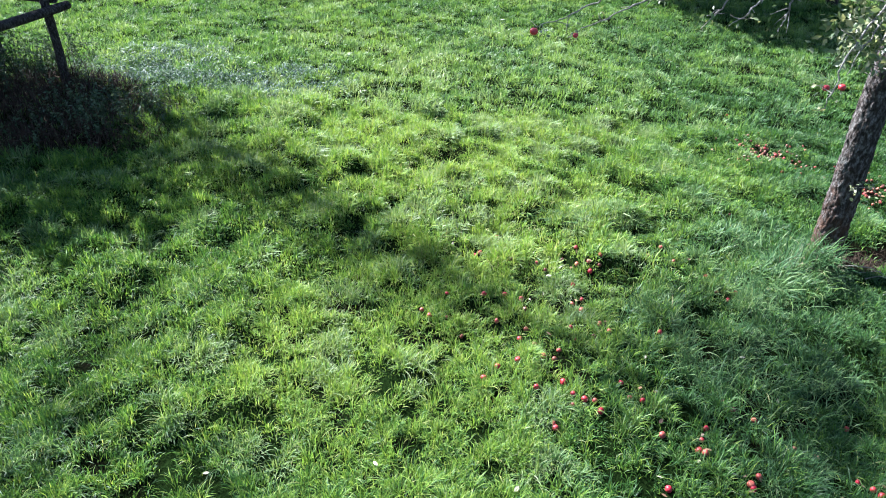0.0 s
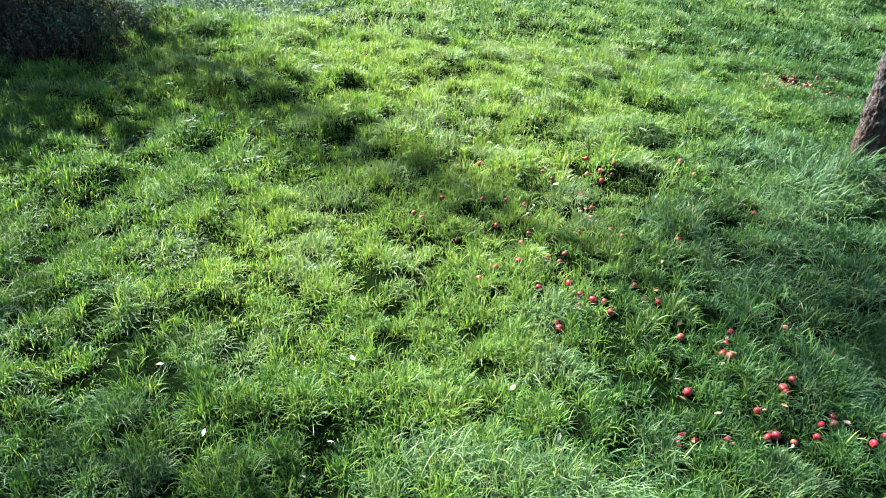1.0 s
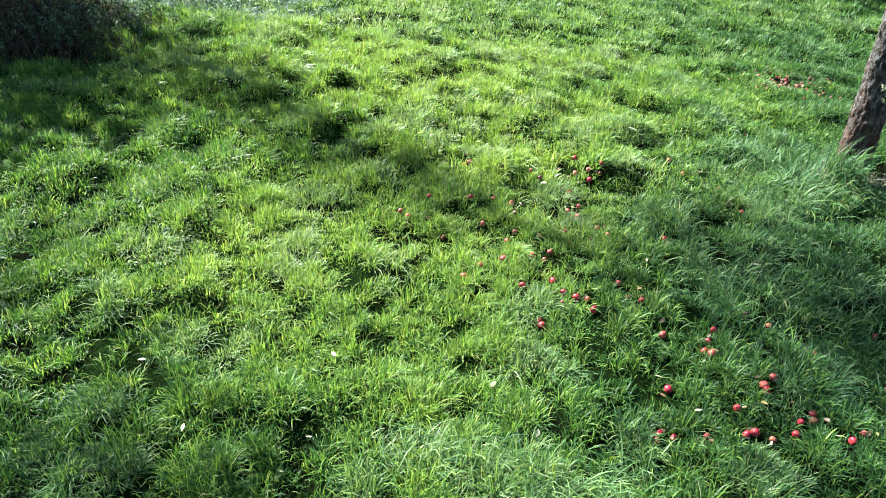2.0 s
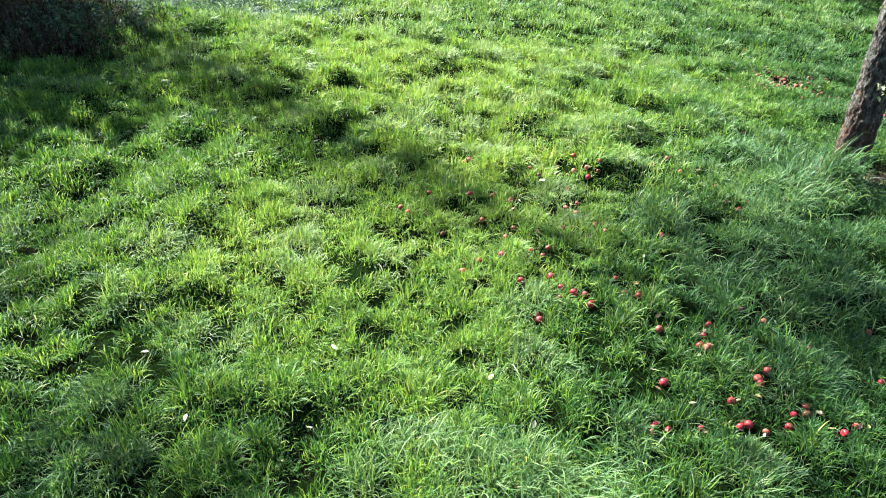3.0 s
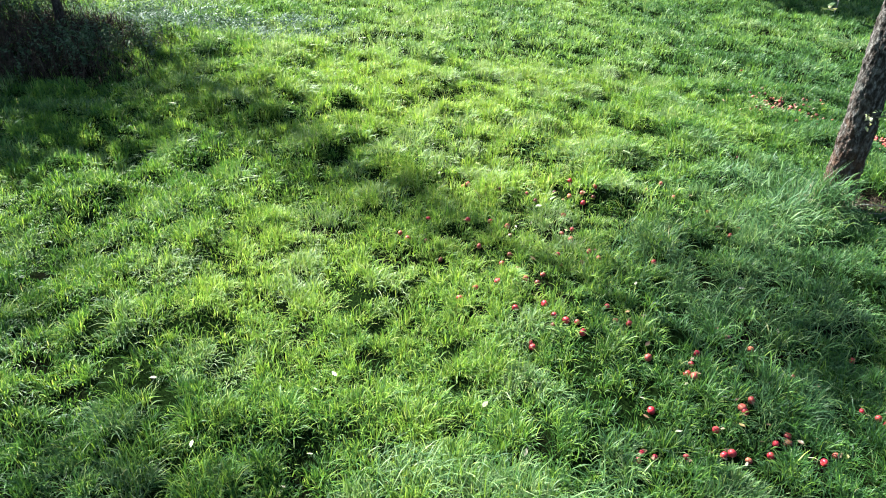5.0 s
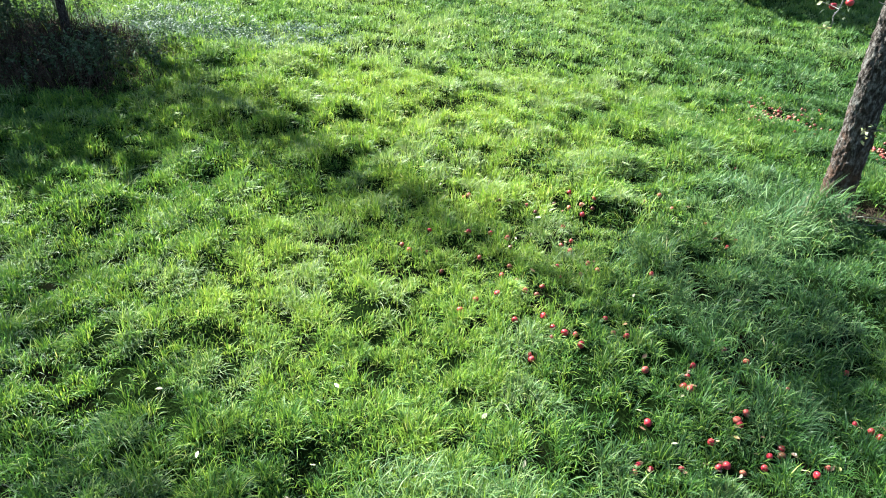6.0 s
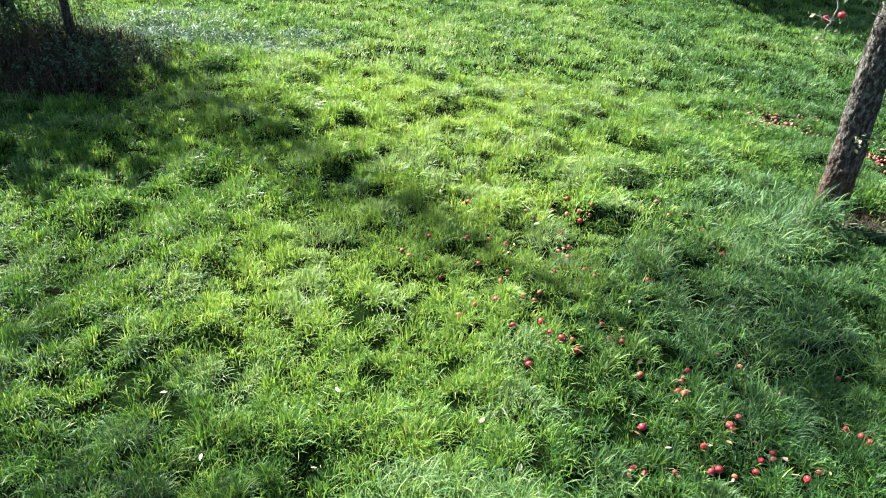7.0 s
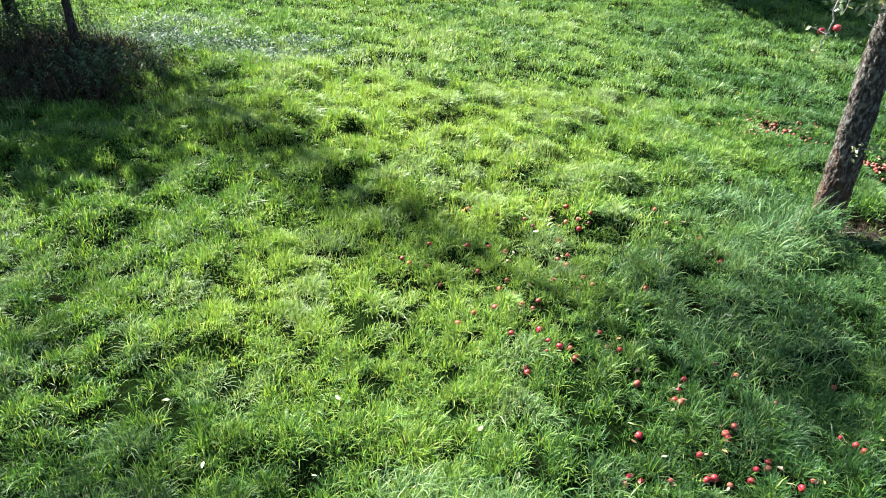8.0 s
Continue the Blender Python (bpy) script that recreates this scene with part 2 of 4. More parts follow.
def blades(root, heading, length, width, bend, rise, tint, segments):
    """Curved blades of grass, pointed at both ends: arrays of equal length; bend 0 stands upright, 1 lies over."""
    n = len(root)
    steps, wide = ((0, 0.34, 0.70, 1.0), (0, 1.0, 0.74, 0)) if segments == 3 else ((0, 0.48, 1.0), (0, 1.0, 0))
    d = np.stack([np.cos(heading), np.sin(heading), 0 * heading], 1)
    twist = heading + np.pi / 2 + np.random.normal(0, 0.45, n)
    side = np.stack([np.cos(twist), np.sin(twist), np.random.normal(0, 0.25, n)], 1)
    up = np.array([0, 0, 1.0])
    rows = []
    for s, w in zip(steps, wide):
        p = root + d * (length * bend * (0.25 * s + 0.75 * s * s))[:, None] + up * (length * (s * rise - 0.55 * bend * s ** 3))[:, None]
        e = side * (width * w * 0.5)[:, None]
        rows += [p - e, p + e] if w else [p]
    co = np.stack(rows, 1)
    k = co.shape[1]
    tri = [(0, 2, 1), (1, 2, 4), (1, 4, 3), (3, 4, 5)] if segments == 3 else [(0, 2, 1), (1, 2, 3)]
    tris = (np.arange(n) * k)[:, None, None] + np.array(tri)[None]
    return co.reshape(-1, 3), tris.reshape(-1, 3), np.repeat(tint, k)


def leaf_cloud(centres, size, tint, fold=0.25, droop=0.4):
    """Pointed folded leaves, four triangles each, at the given centres."""
    n = len(centres)
    a = np.random.uniform(0, 2 * np.pi, n)
    e = np.random.normal(-droop, 0.5, n)
    d = np.stack([np.cos(a) * np.cos(e), np.sin(a) * np.cos(e), np.sin(e)], 1)
    r = np.random.normal(0, 1, (n, 3))
    w = np.cross(d, r)
    w /= np.linalg.norm(w, axis=1)[:, None] + 1e-9
    u = np.cross(w, d)
    s = size[:, None]
    co = np.stack([centres, centres + d * s * 0.45 + w * s * 0.27 + u * s * fold * 0.4, centres + d * s,
                   centres + d * s * 0.45 - w * s * 0.27 + u * s * fold * 0.4, centres + d * s * 0.5], 1)
    tri = [(0, 4, 1), (1, 4, 2), (2, 4, 3), (3, 4, 0)]
    tris = (np.arange(n) * 5)[:, None, None] + np.array(tri)[None]
    return co.reshape(-1, 3), tris.reshape(-1, 3), np.repeat(tint, 5)


def tube(points, radii, sides=10, rough=0.0, seed=0, cap=True):
    """A tapering round limb along points; rough: uneven relief as a share of its radius."""
    pts = [Vector(p) for p in points]
    co, tri = [], []
    ref = Vector((0.31, 0.95, 0.05))
    for i, (p, r) in enumerate(zip(pts, radii)):
        t = (pts[min(i + 1, len(pts) - 1)] - pts[max(i - 1, 0)]).normalized()
        a = t.cross(ref).normalized() if abs(t.dot(ref)) < 0.95 else t.cross(Vector((1, 0, 0))).normalized()
        b = t.cross(a)
        for k in range(sides):
            an = 2 * math.pi * k / sides
            q = a * math.cos(an) + b * math.sin(an)
            f = 1.0
            if rough:
                f += rough * noise.noise(Vector((math.cos(an) * 1.6, math.sin(an) * 1.6, i * 0.11 + seed)))
                f += rough * 0.7 * noise.noise(Vector((math.cos(an) * 5, math.sin(an) * 5, i * 0.35 + seed)))
            co.append(p + q * r * f)
    for i in range(len(pts) - 1):
        for k in range(sides):
            a0, a1 = i * sides + k, i * sides + (k + 1) % sides
            tri += [(a0, a1, a1 + sides), (a0, a1 + sides, a0 + sides)]
    if cap:
        for ring in (0, len(pts) - 1):
            co.append(pts[ring])
            c = len(co) - 1
            for k in range(sides):
                tri.append((c, ring * sides + k, ring * sides + (k + 1) % sides))
    return np.array([tuple(c) for c in co]), np.array(tri)


def join(pieces):
    co, tri, n = [], [], 0
    for c, t in pieces:
        co.append(c)
        tri.append(np.asarray(t) + n)
        n += len(c)
    return np.concatenate(co), np.concatenate(tri)


def smooth(me):
    me.polygons.foreach_set("use_smooth", np.ones(len(me.polygons), bool))
    return me


def thing(name, place, label, category, group="", kind=""):
    ob = new(name)
    ob.location = place
    return tagged(ob, label, category, group, kind)


def part(name, data, parent, label=""):
    ob = new(name, data)
    ob.parent = parent
    return tagged(ob, label)


BARE = [(-2.88, 4.25, 0.13), (-0.24, 4.62, 0.06), (0.27, 4.53, 0.07), (1.02, 4.23, 0.09), (1.22, 4.18, 0.08), (-0.04, 4.1, 0.08), (-2.4, 3.25, 0.12), (0.54, 4.02, 0.08), (2.08, 5.72, 0.09), (2.84, 6.31, 0.1), (1.77, 5.07, 0.1), (2.88, 4.26, 0.11), (-2.66, 3.51, 0.1), (4.36, 5.95, 0.24), (4.40, 6.18, 0.26), (4.62, 6.12, 0.30), (4.66, 6.38, 0.30), (4.95, 6.30, 0.34), (4.55, 8.8, 0.2), (4.9, 8.5, 0.16), (5.45, 7.8, 0.26)]


def bare(x, y):
    """Share of bare earth over the plan: small dark hollows between the tufts."""
    k = np.zeros(len(x))
    for a, b, r in BARE:
        k = np.maximum(k, np.exp(-(((x - a) / r) ** 2 + ((y - b) / (0.75 * r)) ** 2) ** 2))
    return k


# ---- ground ----
def spaced(lo, hi, step, reach):
    core = list(np.arange(lo, hi + 1e-6, step))
    out, d, a, b = [], step, lo, hi
    while a > -reach:
        d *= 1.35
        a, b = a - d, b + d
        out = [a] + out + [b]
    return np.array(sorted(out + core))


def build_ground():
    xs, ys = spaced(-12, 13, 0.14, 600), spaced(-2, 22, 0.14, 600)
    gx, gy = np.meshgrid(xs, ys)
    co = np.stack([gx, gy, soil(gx, gy)], -1).reshape(-1, 3)
    w, h = len(xs), len(ys)
    i = (np.arange(h - 1)[:, None] * w + np.arange(w - 1)[None]).ravel()
    tris = np.concatenate([np.stack([i, i + 1, i + w + 1], 1), np.stack([i, i + w + 1, i + w], 1)])
    gx, gy = gx.ravel(), gy.ravel()
    away = np.maximum(np.maximum(np.abs(gx) - 0.62 * np.maximum(gy, 0) - 1.0, 2.2 - gy), gy - 18.5)
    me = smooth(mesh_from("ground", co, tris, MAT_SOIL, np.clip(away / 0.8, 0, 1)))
    me.attributes.new("bare_spot", "FLOAT", "POINT").data.foreach_set("value", np.ascontiguousarray(bare(gx, gy), np.float32))
    ob = new("ground", me)
    return tagged(ob, "gently banked orchard meadow, mossy soil darkened as shade between grass tufts", "ground", kind="structure")


build_ground()


# ---- where apples and leaves have fallen ----
OPEN = [(-0.12, 4.97), (-0.05, 4.89), (0.11, 4.86), (0.11, 5.18), (0.24, 4.69), (0.41, 5.95), (0.46, 5.19), (0.46, 5.97),
        (0.56, 4.87), (0.66, 5.22), (0.66, 6.31), (0.75, 5.72), (0.81, 5.17), (0.83, 5.02), (0.82, 4.77), (0.75, 4.65),
        (0.87, 4.57), (1.01, 5.71), (1.09, 5.61), (1.29, 5.84), (0.7, 4.33), (0.53, 4.29), (0.41, 4.17), (0.83, 4.05),
        (0.92, 4.38), (1.02, 4.38), (1.07, 4.48), (1.05, 4.1), (0.92, 3.68), (0.93, 3.65), (1.11, 3.96), (1.09, 3.85),
        (1.19, 3.9), (1.27, 3.89), (1.3, 3.79)]
MORE = [(1.45, 5.98), (1.65, 5.75), (1.53, 5.7), (1.63, 5.65), (1.42, 5.72), (1.53, 5.59), (1.33, 5.4), (1.39, 5.21),
        (1.3, 5.18), (1.37, 5.08), (1.23, 4.82), (1.23, 4.63), (1.49, 4.84), (1.41, 4.68), (1.55, 4.72), (1.52, 4.09),
        (1.56, 3.94), (1.65, 3.9), (2.17, 5.86), (2.36, 6.06), (2.44, 5.85), (2.03, 4.79), (2.71, 5.64), (2.75, 5.41),
        (2.84, 5.33), (2.97, 5.47), (3.3, 5.49), (3.54, 5.83), (1.73, 3.59), (2.09, 3.67), (2.02, 3.55), (1.97, 3.46),
        (2.01, 3.43), (2.55, 3.84), (2.73, 3.53), (3.24, 3.75), (2.39, 3.91)]
FRONT = [(1.54, 2.81), (1.51, 2.75), (1.62, 2.79), (1.81, 2.8), (2.03, 2.98), (2.03, 2.8), (2.08, 2.81), (2.17, 2.77),
        (2.3, 2.79), (2.44, 2.89), (2.46, 2.95), (2.6, 2.75), (2.69, 2.81), (1.67, 3.15), (2.25, 3.12), (2.31, 3.2),
        (2.24, 3.15), (2.36, 2.88), (3.12, 3.15), (3.15, 3.09), (3.06, 3.23)]
BACK = [(4.5, 10.12), (4.29, 9.11), (4.26, 8.93), (4.45, 9.25), (4.51, 9.27), (4.72, 9.49), (4.53, 8.99), (4.64, 8.96),
        (4.55, 8.79), (4.63, 8.9), (4.72, 8.76), (4.99, 9.04), (5.03, 9.03), (5.26, 9.11), (5.25, 9.0), (4.8, 8.67),
        (4.92, 8.66), (4.92, 8.54), (4.87, 8.36), (4.77, 8.11), (5.16, 8.48), (5.11, 8.38), (4.14, 8.49), (4.07, 8.45),
        (5.44, 8.04), (5.41, 7.86), (5.49, 7.88), (5.62, 8.34), (5.68, 8.36), (5.62, 8.02), (5.85, 8.37), (5.38, 7.64),
        (5.53, 7.72), (4.99, 7.28), (5.37, 7.4), (3.39, 6.89), (5.26, 7.28)]
LEAVES = [(-0.41, 3.29), (0.43, 5.14), (0.88, 5.12), (1.03, 5.26), (1.0, 4.65), (1.11, 5.51), (-0.13, 4.46), (0.17, 5.96),
        (1.77, 3.99), (1.66, 4.03), (1.93, 3.34), (1.62, 3.23), (1.8, 2.97), (2.19, 3.0), (2.35, 3.0), (2.14, 2.73),
        (2.37, 2.77), (3.55, 3.83), (3.3, 3.19), (2.74, 2.78), (2.66, 4.47), (1.79, 4.39), (-1.6, 3.21), (-1.16, 2.68),
        (4.29, 8.56), (4.14, 8.48), (-0.56, 2.43), (0.59, 3.12), (0.67, 2.49), (0.83, 2.74), (-0.45, 2.66), (2.79, 4.0),
        (1.79, 4.0)]


def hollow(x, y):
    """Share of a blade's length left by an apple that presses the grass down."""
    k = np.ones(len(x))
    for i, (a, b) in enumerate(OPEN + MORE + FRONT + BACK):
        if i % 5 == 1:
            continue
        near = np.abs(x - a) < 0.11
        near[near] = np.abs(y[near] - b) < 0.13
        d = np.hypot((x[near] - a) / 0.048, (y[near] - b + 0.018) / 0.062)
        k[near] = np.minimum(k[near], np.clip(d * d * 0.75, 0.12, 1))
    return k * (1 - 0.55 * np.maximum(blob(x, y, 4.6, 8.75, 0.55, 0.35), blob(x, y, 5.5, 7.75, 0.45, 0.5)))


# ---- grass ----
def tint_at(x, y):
    """Yellower sunny strip, bluer under the trees: light and shade painted into turf colour."""
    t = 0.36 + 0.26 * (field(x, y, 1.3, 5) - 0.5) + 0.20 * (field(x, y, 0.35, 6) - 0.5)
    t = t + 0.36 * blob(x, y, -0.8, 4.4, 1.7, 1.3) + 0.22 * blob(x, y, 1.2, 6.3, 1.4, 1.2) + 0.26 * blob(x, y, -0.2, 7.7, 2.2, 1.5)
    # negative blobs paint the near-left corner and right side darker, positive ones sunlit
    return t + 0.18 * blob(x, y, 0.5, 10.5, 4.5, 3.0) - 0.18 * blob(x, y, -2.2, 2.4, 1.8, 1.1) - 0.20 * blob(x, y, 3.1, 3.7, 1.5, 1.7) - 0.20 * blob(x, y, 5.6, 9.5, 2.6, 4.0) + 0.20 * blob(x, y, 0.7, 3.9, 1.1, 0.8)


def long_at(x, y):
    """Extra length of the turf: tussocks round the tree's foot and some by the near edge."""
    k = 0.55 * blob(x, y, 3.5, 5.6, 0.45, 0.4) + 0.5 * blob(x, y, 0.95, 2.35, 0.45, 0.35)
    k = k + 0.10 * blob(x, y, 3.0, 3.6, 1.9, 2.2) + 0.25 * blob(x, y, 0.1, 2.6, 0.4, 0.3) + 0.6 * np.clip(field(x, y, 0.7, 12) - 0.62, 0, 1)
    return k


def rank_at(x, y):
    """Share of the rank, broad-bladed turf under the tree's near side."""
    return blob(x, y, 2.9, 3.7, 1.6, 1.7)


def pale_at(x, y):
    """Share of blades greyed for painted sheen: most round the tree and far out."""
    return 0.05 + 0.58 * blob(x, y, 3.6, 5.4, 1.6, 1.8) + 0.30 * blob(x, y, 2.6, 3.4, 1.6, 1.6) + 0.40 * blob(x, y, 3, 12, 7, 4)


CLUMP = 0.27        # spacing of the tussocks in metres


def reach(y):
    return 0.62 * y + 1.35


def scatter(y0, y1, count):
    """Random places in the wedge of meadow between two distances."""
    y = np.sqrt(np.random.uniform((y0 + 2.2) ** 2, (y1 + 2.2) ** 2, count)) - 2.2
    x = np.random.uniform(-1, 1, count) * reach(y)
    return x, y


def clump(x, y, cell, seed):
    """Nearest tussock of a loose pattern: offset from its middle, distance in 0..1, and its own random number."""
    x, y = np.asarray(x, float) / cell, np.asarray(y, float) / cell
    best, dx, dy, own = np.full(len(x), 9.0), np.zeros(len(x)), np.zeros(len(x)), np.zeros(len(x))
    for i in (-1, 0, 1):
        for j in (-1, 0, 1):
            ix, iy = np.floor(x) + i, np.floor(y) + j
            ax = x - ix - 0.1 - 0.8 * lattice(ix, iy, seed)
            ay = y - iy - 0.1 - 0.8 * lattice(ix, iy, seed + 1)
            k = lattice(ix, iy, seed + 2)
            d = np.hypot(ax, ay) / (0.7 + 0.6 * k)
            hit = d < best
            best, dx, dy, own = np.where(hit, d, best), np.where(hit, ax, dx), np.where(hit, ay, dy), np.where(hit, k, own)
    return dx, dy, np.clip(best / 0.85, 0, 1), own


def gaps(x, y):
    """Share of the turf that stands: small dark gaps, a hand wide, open between the tufts."""
    k = np.clip(3.2 * field(0.8 * x + 0.6 * y, 0.8 * y - 0.6 * x, 0.12, 33) - 0.65, 0.04, 1.2)
    far = np.clip((y - 4.6) / 5, 0, 0.85)
    return k * (1 - far) + far


def turf(y0, y1, tufts, per, height, width, girth, segments=2, vary=0.12):
    """Domed tufts: blades stand close, fan outwards from the middle and nod at the tips."""
    cx, cy = scatter(y0, y1, tufts)
    dx, dy, d, own = clump(cx, cy, CLUMP, 91)
    ch = np.exp(np.random.normal(0, 0.18, tufts)) * (1.22 - 0.70 * d * d) * (0.72 + 0.4 * own + 0.3 * field(cx, cy, 0.2, 16))
    keep = np.random.uniform(0, 1, tufts) < np.maximum(np.maximum(1.3 - 1.2 * d ** 2.2, 0.45) * (0.6 + 0.75 * field(cx, cy, 0.28, 15)) * gaps(cx, cy) * (1 - 0.3 * rank_at(cx, cy)), 0.06)
    cx, cy, ch, dx, dy, d, own = (v[keep] for v in (cx, cy, ch, dx, dy, d, own))
    ch = np.where(own < 0.09, 0.62 * ch, ch)
    n = len(cx)
    lean = 2 * np.pi * own * 3 + np.random.normal(0, 0.9, n)
    flop = np.random.uniform(0.0, 0.4, n)
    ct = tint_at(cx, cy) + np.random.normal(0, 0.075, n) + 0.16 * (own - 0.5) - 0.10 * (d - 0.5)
    i = np.repeat(np.arange(n), (per * np.random.uniform(0.6, 1.4, n)).astype(int))
    m = len(i)
    spread = girth * np.random.uniform(0.7, 1.3, n)
    ox, oy = np.random.normal(0, 1, m), np.random.normal(0, 1, m)
    x, y = cx[i] + ox * spread[i], cy[i] + oy * spread[i]
    hx = np.cos(lean)[i] * flop[i] + ox * 0.34 + 0.6 * dx[i] + np.random.normal(0, 0.62, m)
    hy = np.sin(lean)[i] * flop[i] + oy * 0.34 + 0.6 * dy[i] + np.random.normal(0, 0.62, m)
    heading = np.arctan2(hy, hx)
    bend = np.clip(np.hypot(hx, hy) * (0.60 + 0.12 * rank_at(x, y)) * np.random.uniform(0.6, 1.3, m), 0.10, 0.95)
    length = height * ch[i] * (1 + long_at(x, y)) * np.random.uniform(0.65, 1.15, m) * hollow(x, y)
    length = length * np.clip(1.12 - 0.16 * np.hypot(ox, oy), 0.6, 1.1) * (1 - 0.6 * blob(x, y, 4.42, 5.62, 0.36, 0.26))
    ok = np.random.uniform(0, 1, m) > heap(x, y) * 0.97
    ok &= (np.hypot(x - 4.0, y - 6.02) > 0.17) & (np.random.rand(m) > bare(x, y))
    x, y = x[ok], y[ok]
    root = np.stack([x, y, soil(x, y) - 0.01], 1)
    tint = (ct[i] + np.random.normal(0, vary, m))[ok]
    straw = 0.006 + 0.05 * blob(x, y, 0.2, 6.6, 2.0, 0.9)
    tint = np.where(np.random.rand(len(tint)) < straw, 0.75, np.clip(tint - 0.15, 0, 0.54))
    w = width * np.random.uniform(0.6, 1.3, len(x)) * (1 + 0.2 * rank_at(x, y))
    rise = np.random.uniform(0.85, 1.0, len(x))
    rows = (root, heading[ok], length[ok], w, bend[ok], rise, tint)
    greyed = np.random.rand(len(x)) < pale_at(x, y) + 0.6 * (own[i][ok] > 0.86)
    return [blades(*(v[pick] for v in rows), segments) for pick in (~greyed, greyed)]


def mat(y0, y1, count, height, width, least=0.12):
    """The short dense undergrowth between the tufts, with small bare gaps."""
    x, y = scatter(y0, y1, count)
    thick = (1 - bare(x, y)) * (0.3 + 0.7 * gaps(x, y)) * (1.5 * field(x, y, 0.17, 51) * (0.35 + 0.9 * field(x, y, 0.6, 52)) + least)
    ok = (np.random.rand(count) < thick) & (np.random.rand(count) > heap(x, y) * 0.97) & (np.hypot(x - 4.0, y - 6.02) > 0.16)
    x, y = x[ok], y[ok]
    n = len(x)
    length = height * np.exp(np.random.normal(0, 0.35, n)) * (0.45 + 1.1 * field(x, y, 0.17, 51)) * (1 + 0.5 * long_at(x, y)) * hollow(x, y)
    heading = 2 * np.pi * field(x, y, 0.3, 53) * 2 + np.random.normal(0, 1.3, n)
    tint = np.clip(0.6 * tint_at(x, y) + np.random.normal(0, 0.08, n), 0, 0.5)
    root = np.stack([x, y, soil(x, y) - 0.008], 1)
    return blades(root, heading, length, width * np.random.uniform(0.6, 1.3, n), np.random.uniform(0.05, 0.55, n), np.random.uniform(0.75, 1.0, n), tint, 2)


def build_grass():
    green, greyed = zip(turf(1.9, 5.6, 13000, 25, 0.098, 0.0054, 0.029, 3, 0.19), turf(5.6, 9.6, 16500, 27, 0.108, 0.0080, 0.034, 2, 0.09),
                        turf(9.6, 18.8, 19500, 22, 0.115, 0.0125, 0.052, 2, 0.05))
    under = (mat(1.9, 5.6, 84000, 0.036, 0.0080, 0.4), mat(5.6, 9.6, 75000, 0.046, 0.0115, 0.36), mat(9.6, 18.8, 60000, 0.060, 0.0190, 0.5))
    cx, cy = np.repeat(np.random.uniform(-10, 10, 7000), 13), np.repeat(np.random.uniform(-5, 20, 7000), 13)
    x, y = cx + np.random.normal(0, 0.09, len(cx)), cy + np.random.normal(0, 0.09, len(cx))
    out = ((np.abs(x) > reach(y) - 0.1) | (y < 1.95) | (y > 18.7)) & (heap(x, y) < 0.2)
    x, y = x[out], y[out]
    k = len(x)
    wide = blades(np.stack([x, y, soil(x, y) - 0.01], 1), np.random.uniform(0, 6.28, k), np.random.uniform(0.08, 0.18, k), np.random.uniform(0.014, 0.030, k),
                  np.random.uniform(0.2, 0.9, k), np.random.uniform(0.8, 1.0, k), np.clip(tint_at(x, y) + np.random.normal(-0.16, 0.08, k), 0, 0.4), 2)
    c, t, a = green[2]
    distant = ((c, t, a + 0.12),)
    green = green[:2] + (wide,)
    for name, words, skin, zones in (("meadow_grass", "tufted green and yellow-green meadow grass in low sun", MAT_GRASS, green),
                                     ("distant_grass", "paler soft-looking meadow grass further out on the bank", MAT_FAR, distant),
                                     ("undergrowth", "short undergrowth between the grass tufts, darkened as gap shade", MAT_UNDER, under),
                                     ("coarse_grass", "grey-green grass blades among the tufts, whitish sheen painted as colour", MAT_GREYED, greyed)):
        co, tri, tint, n = [], [], [], 0
        for c, t, a in zones:
            co.append(c)
            tri.append(t + n)
            tint.append(a)
            n += len(c)
        ob = new(name, mesh_from(name, np.concatenate(co), np.concatenate(tri), skin, np.concatenate(tint)))
        tagged(ob, words, "grass", kind="stuff")


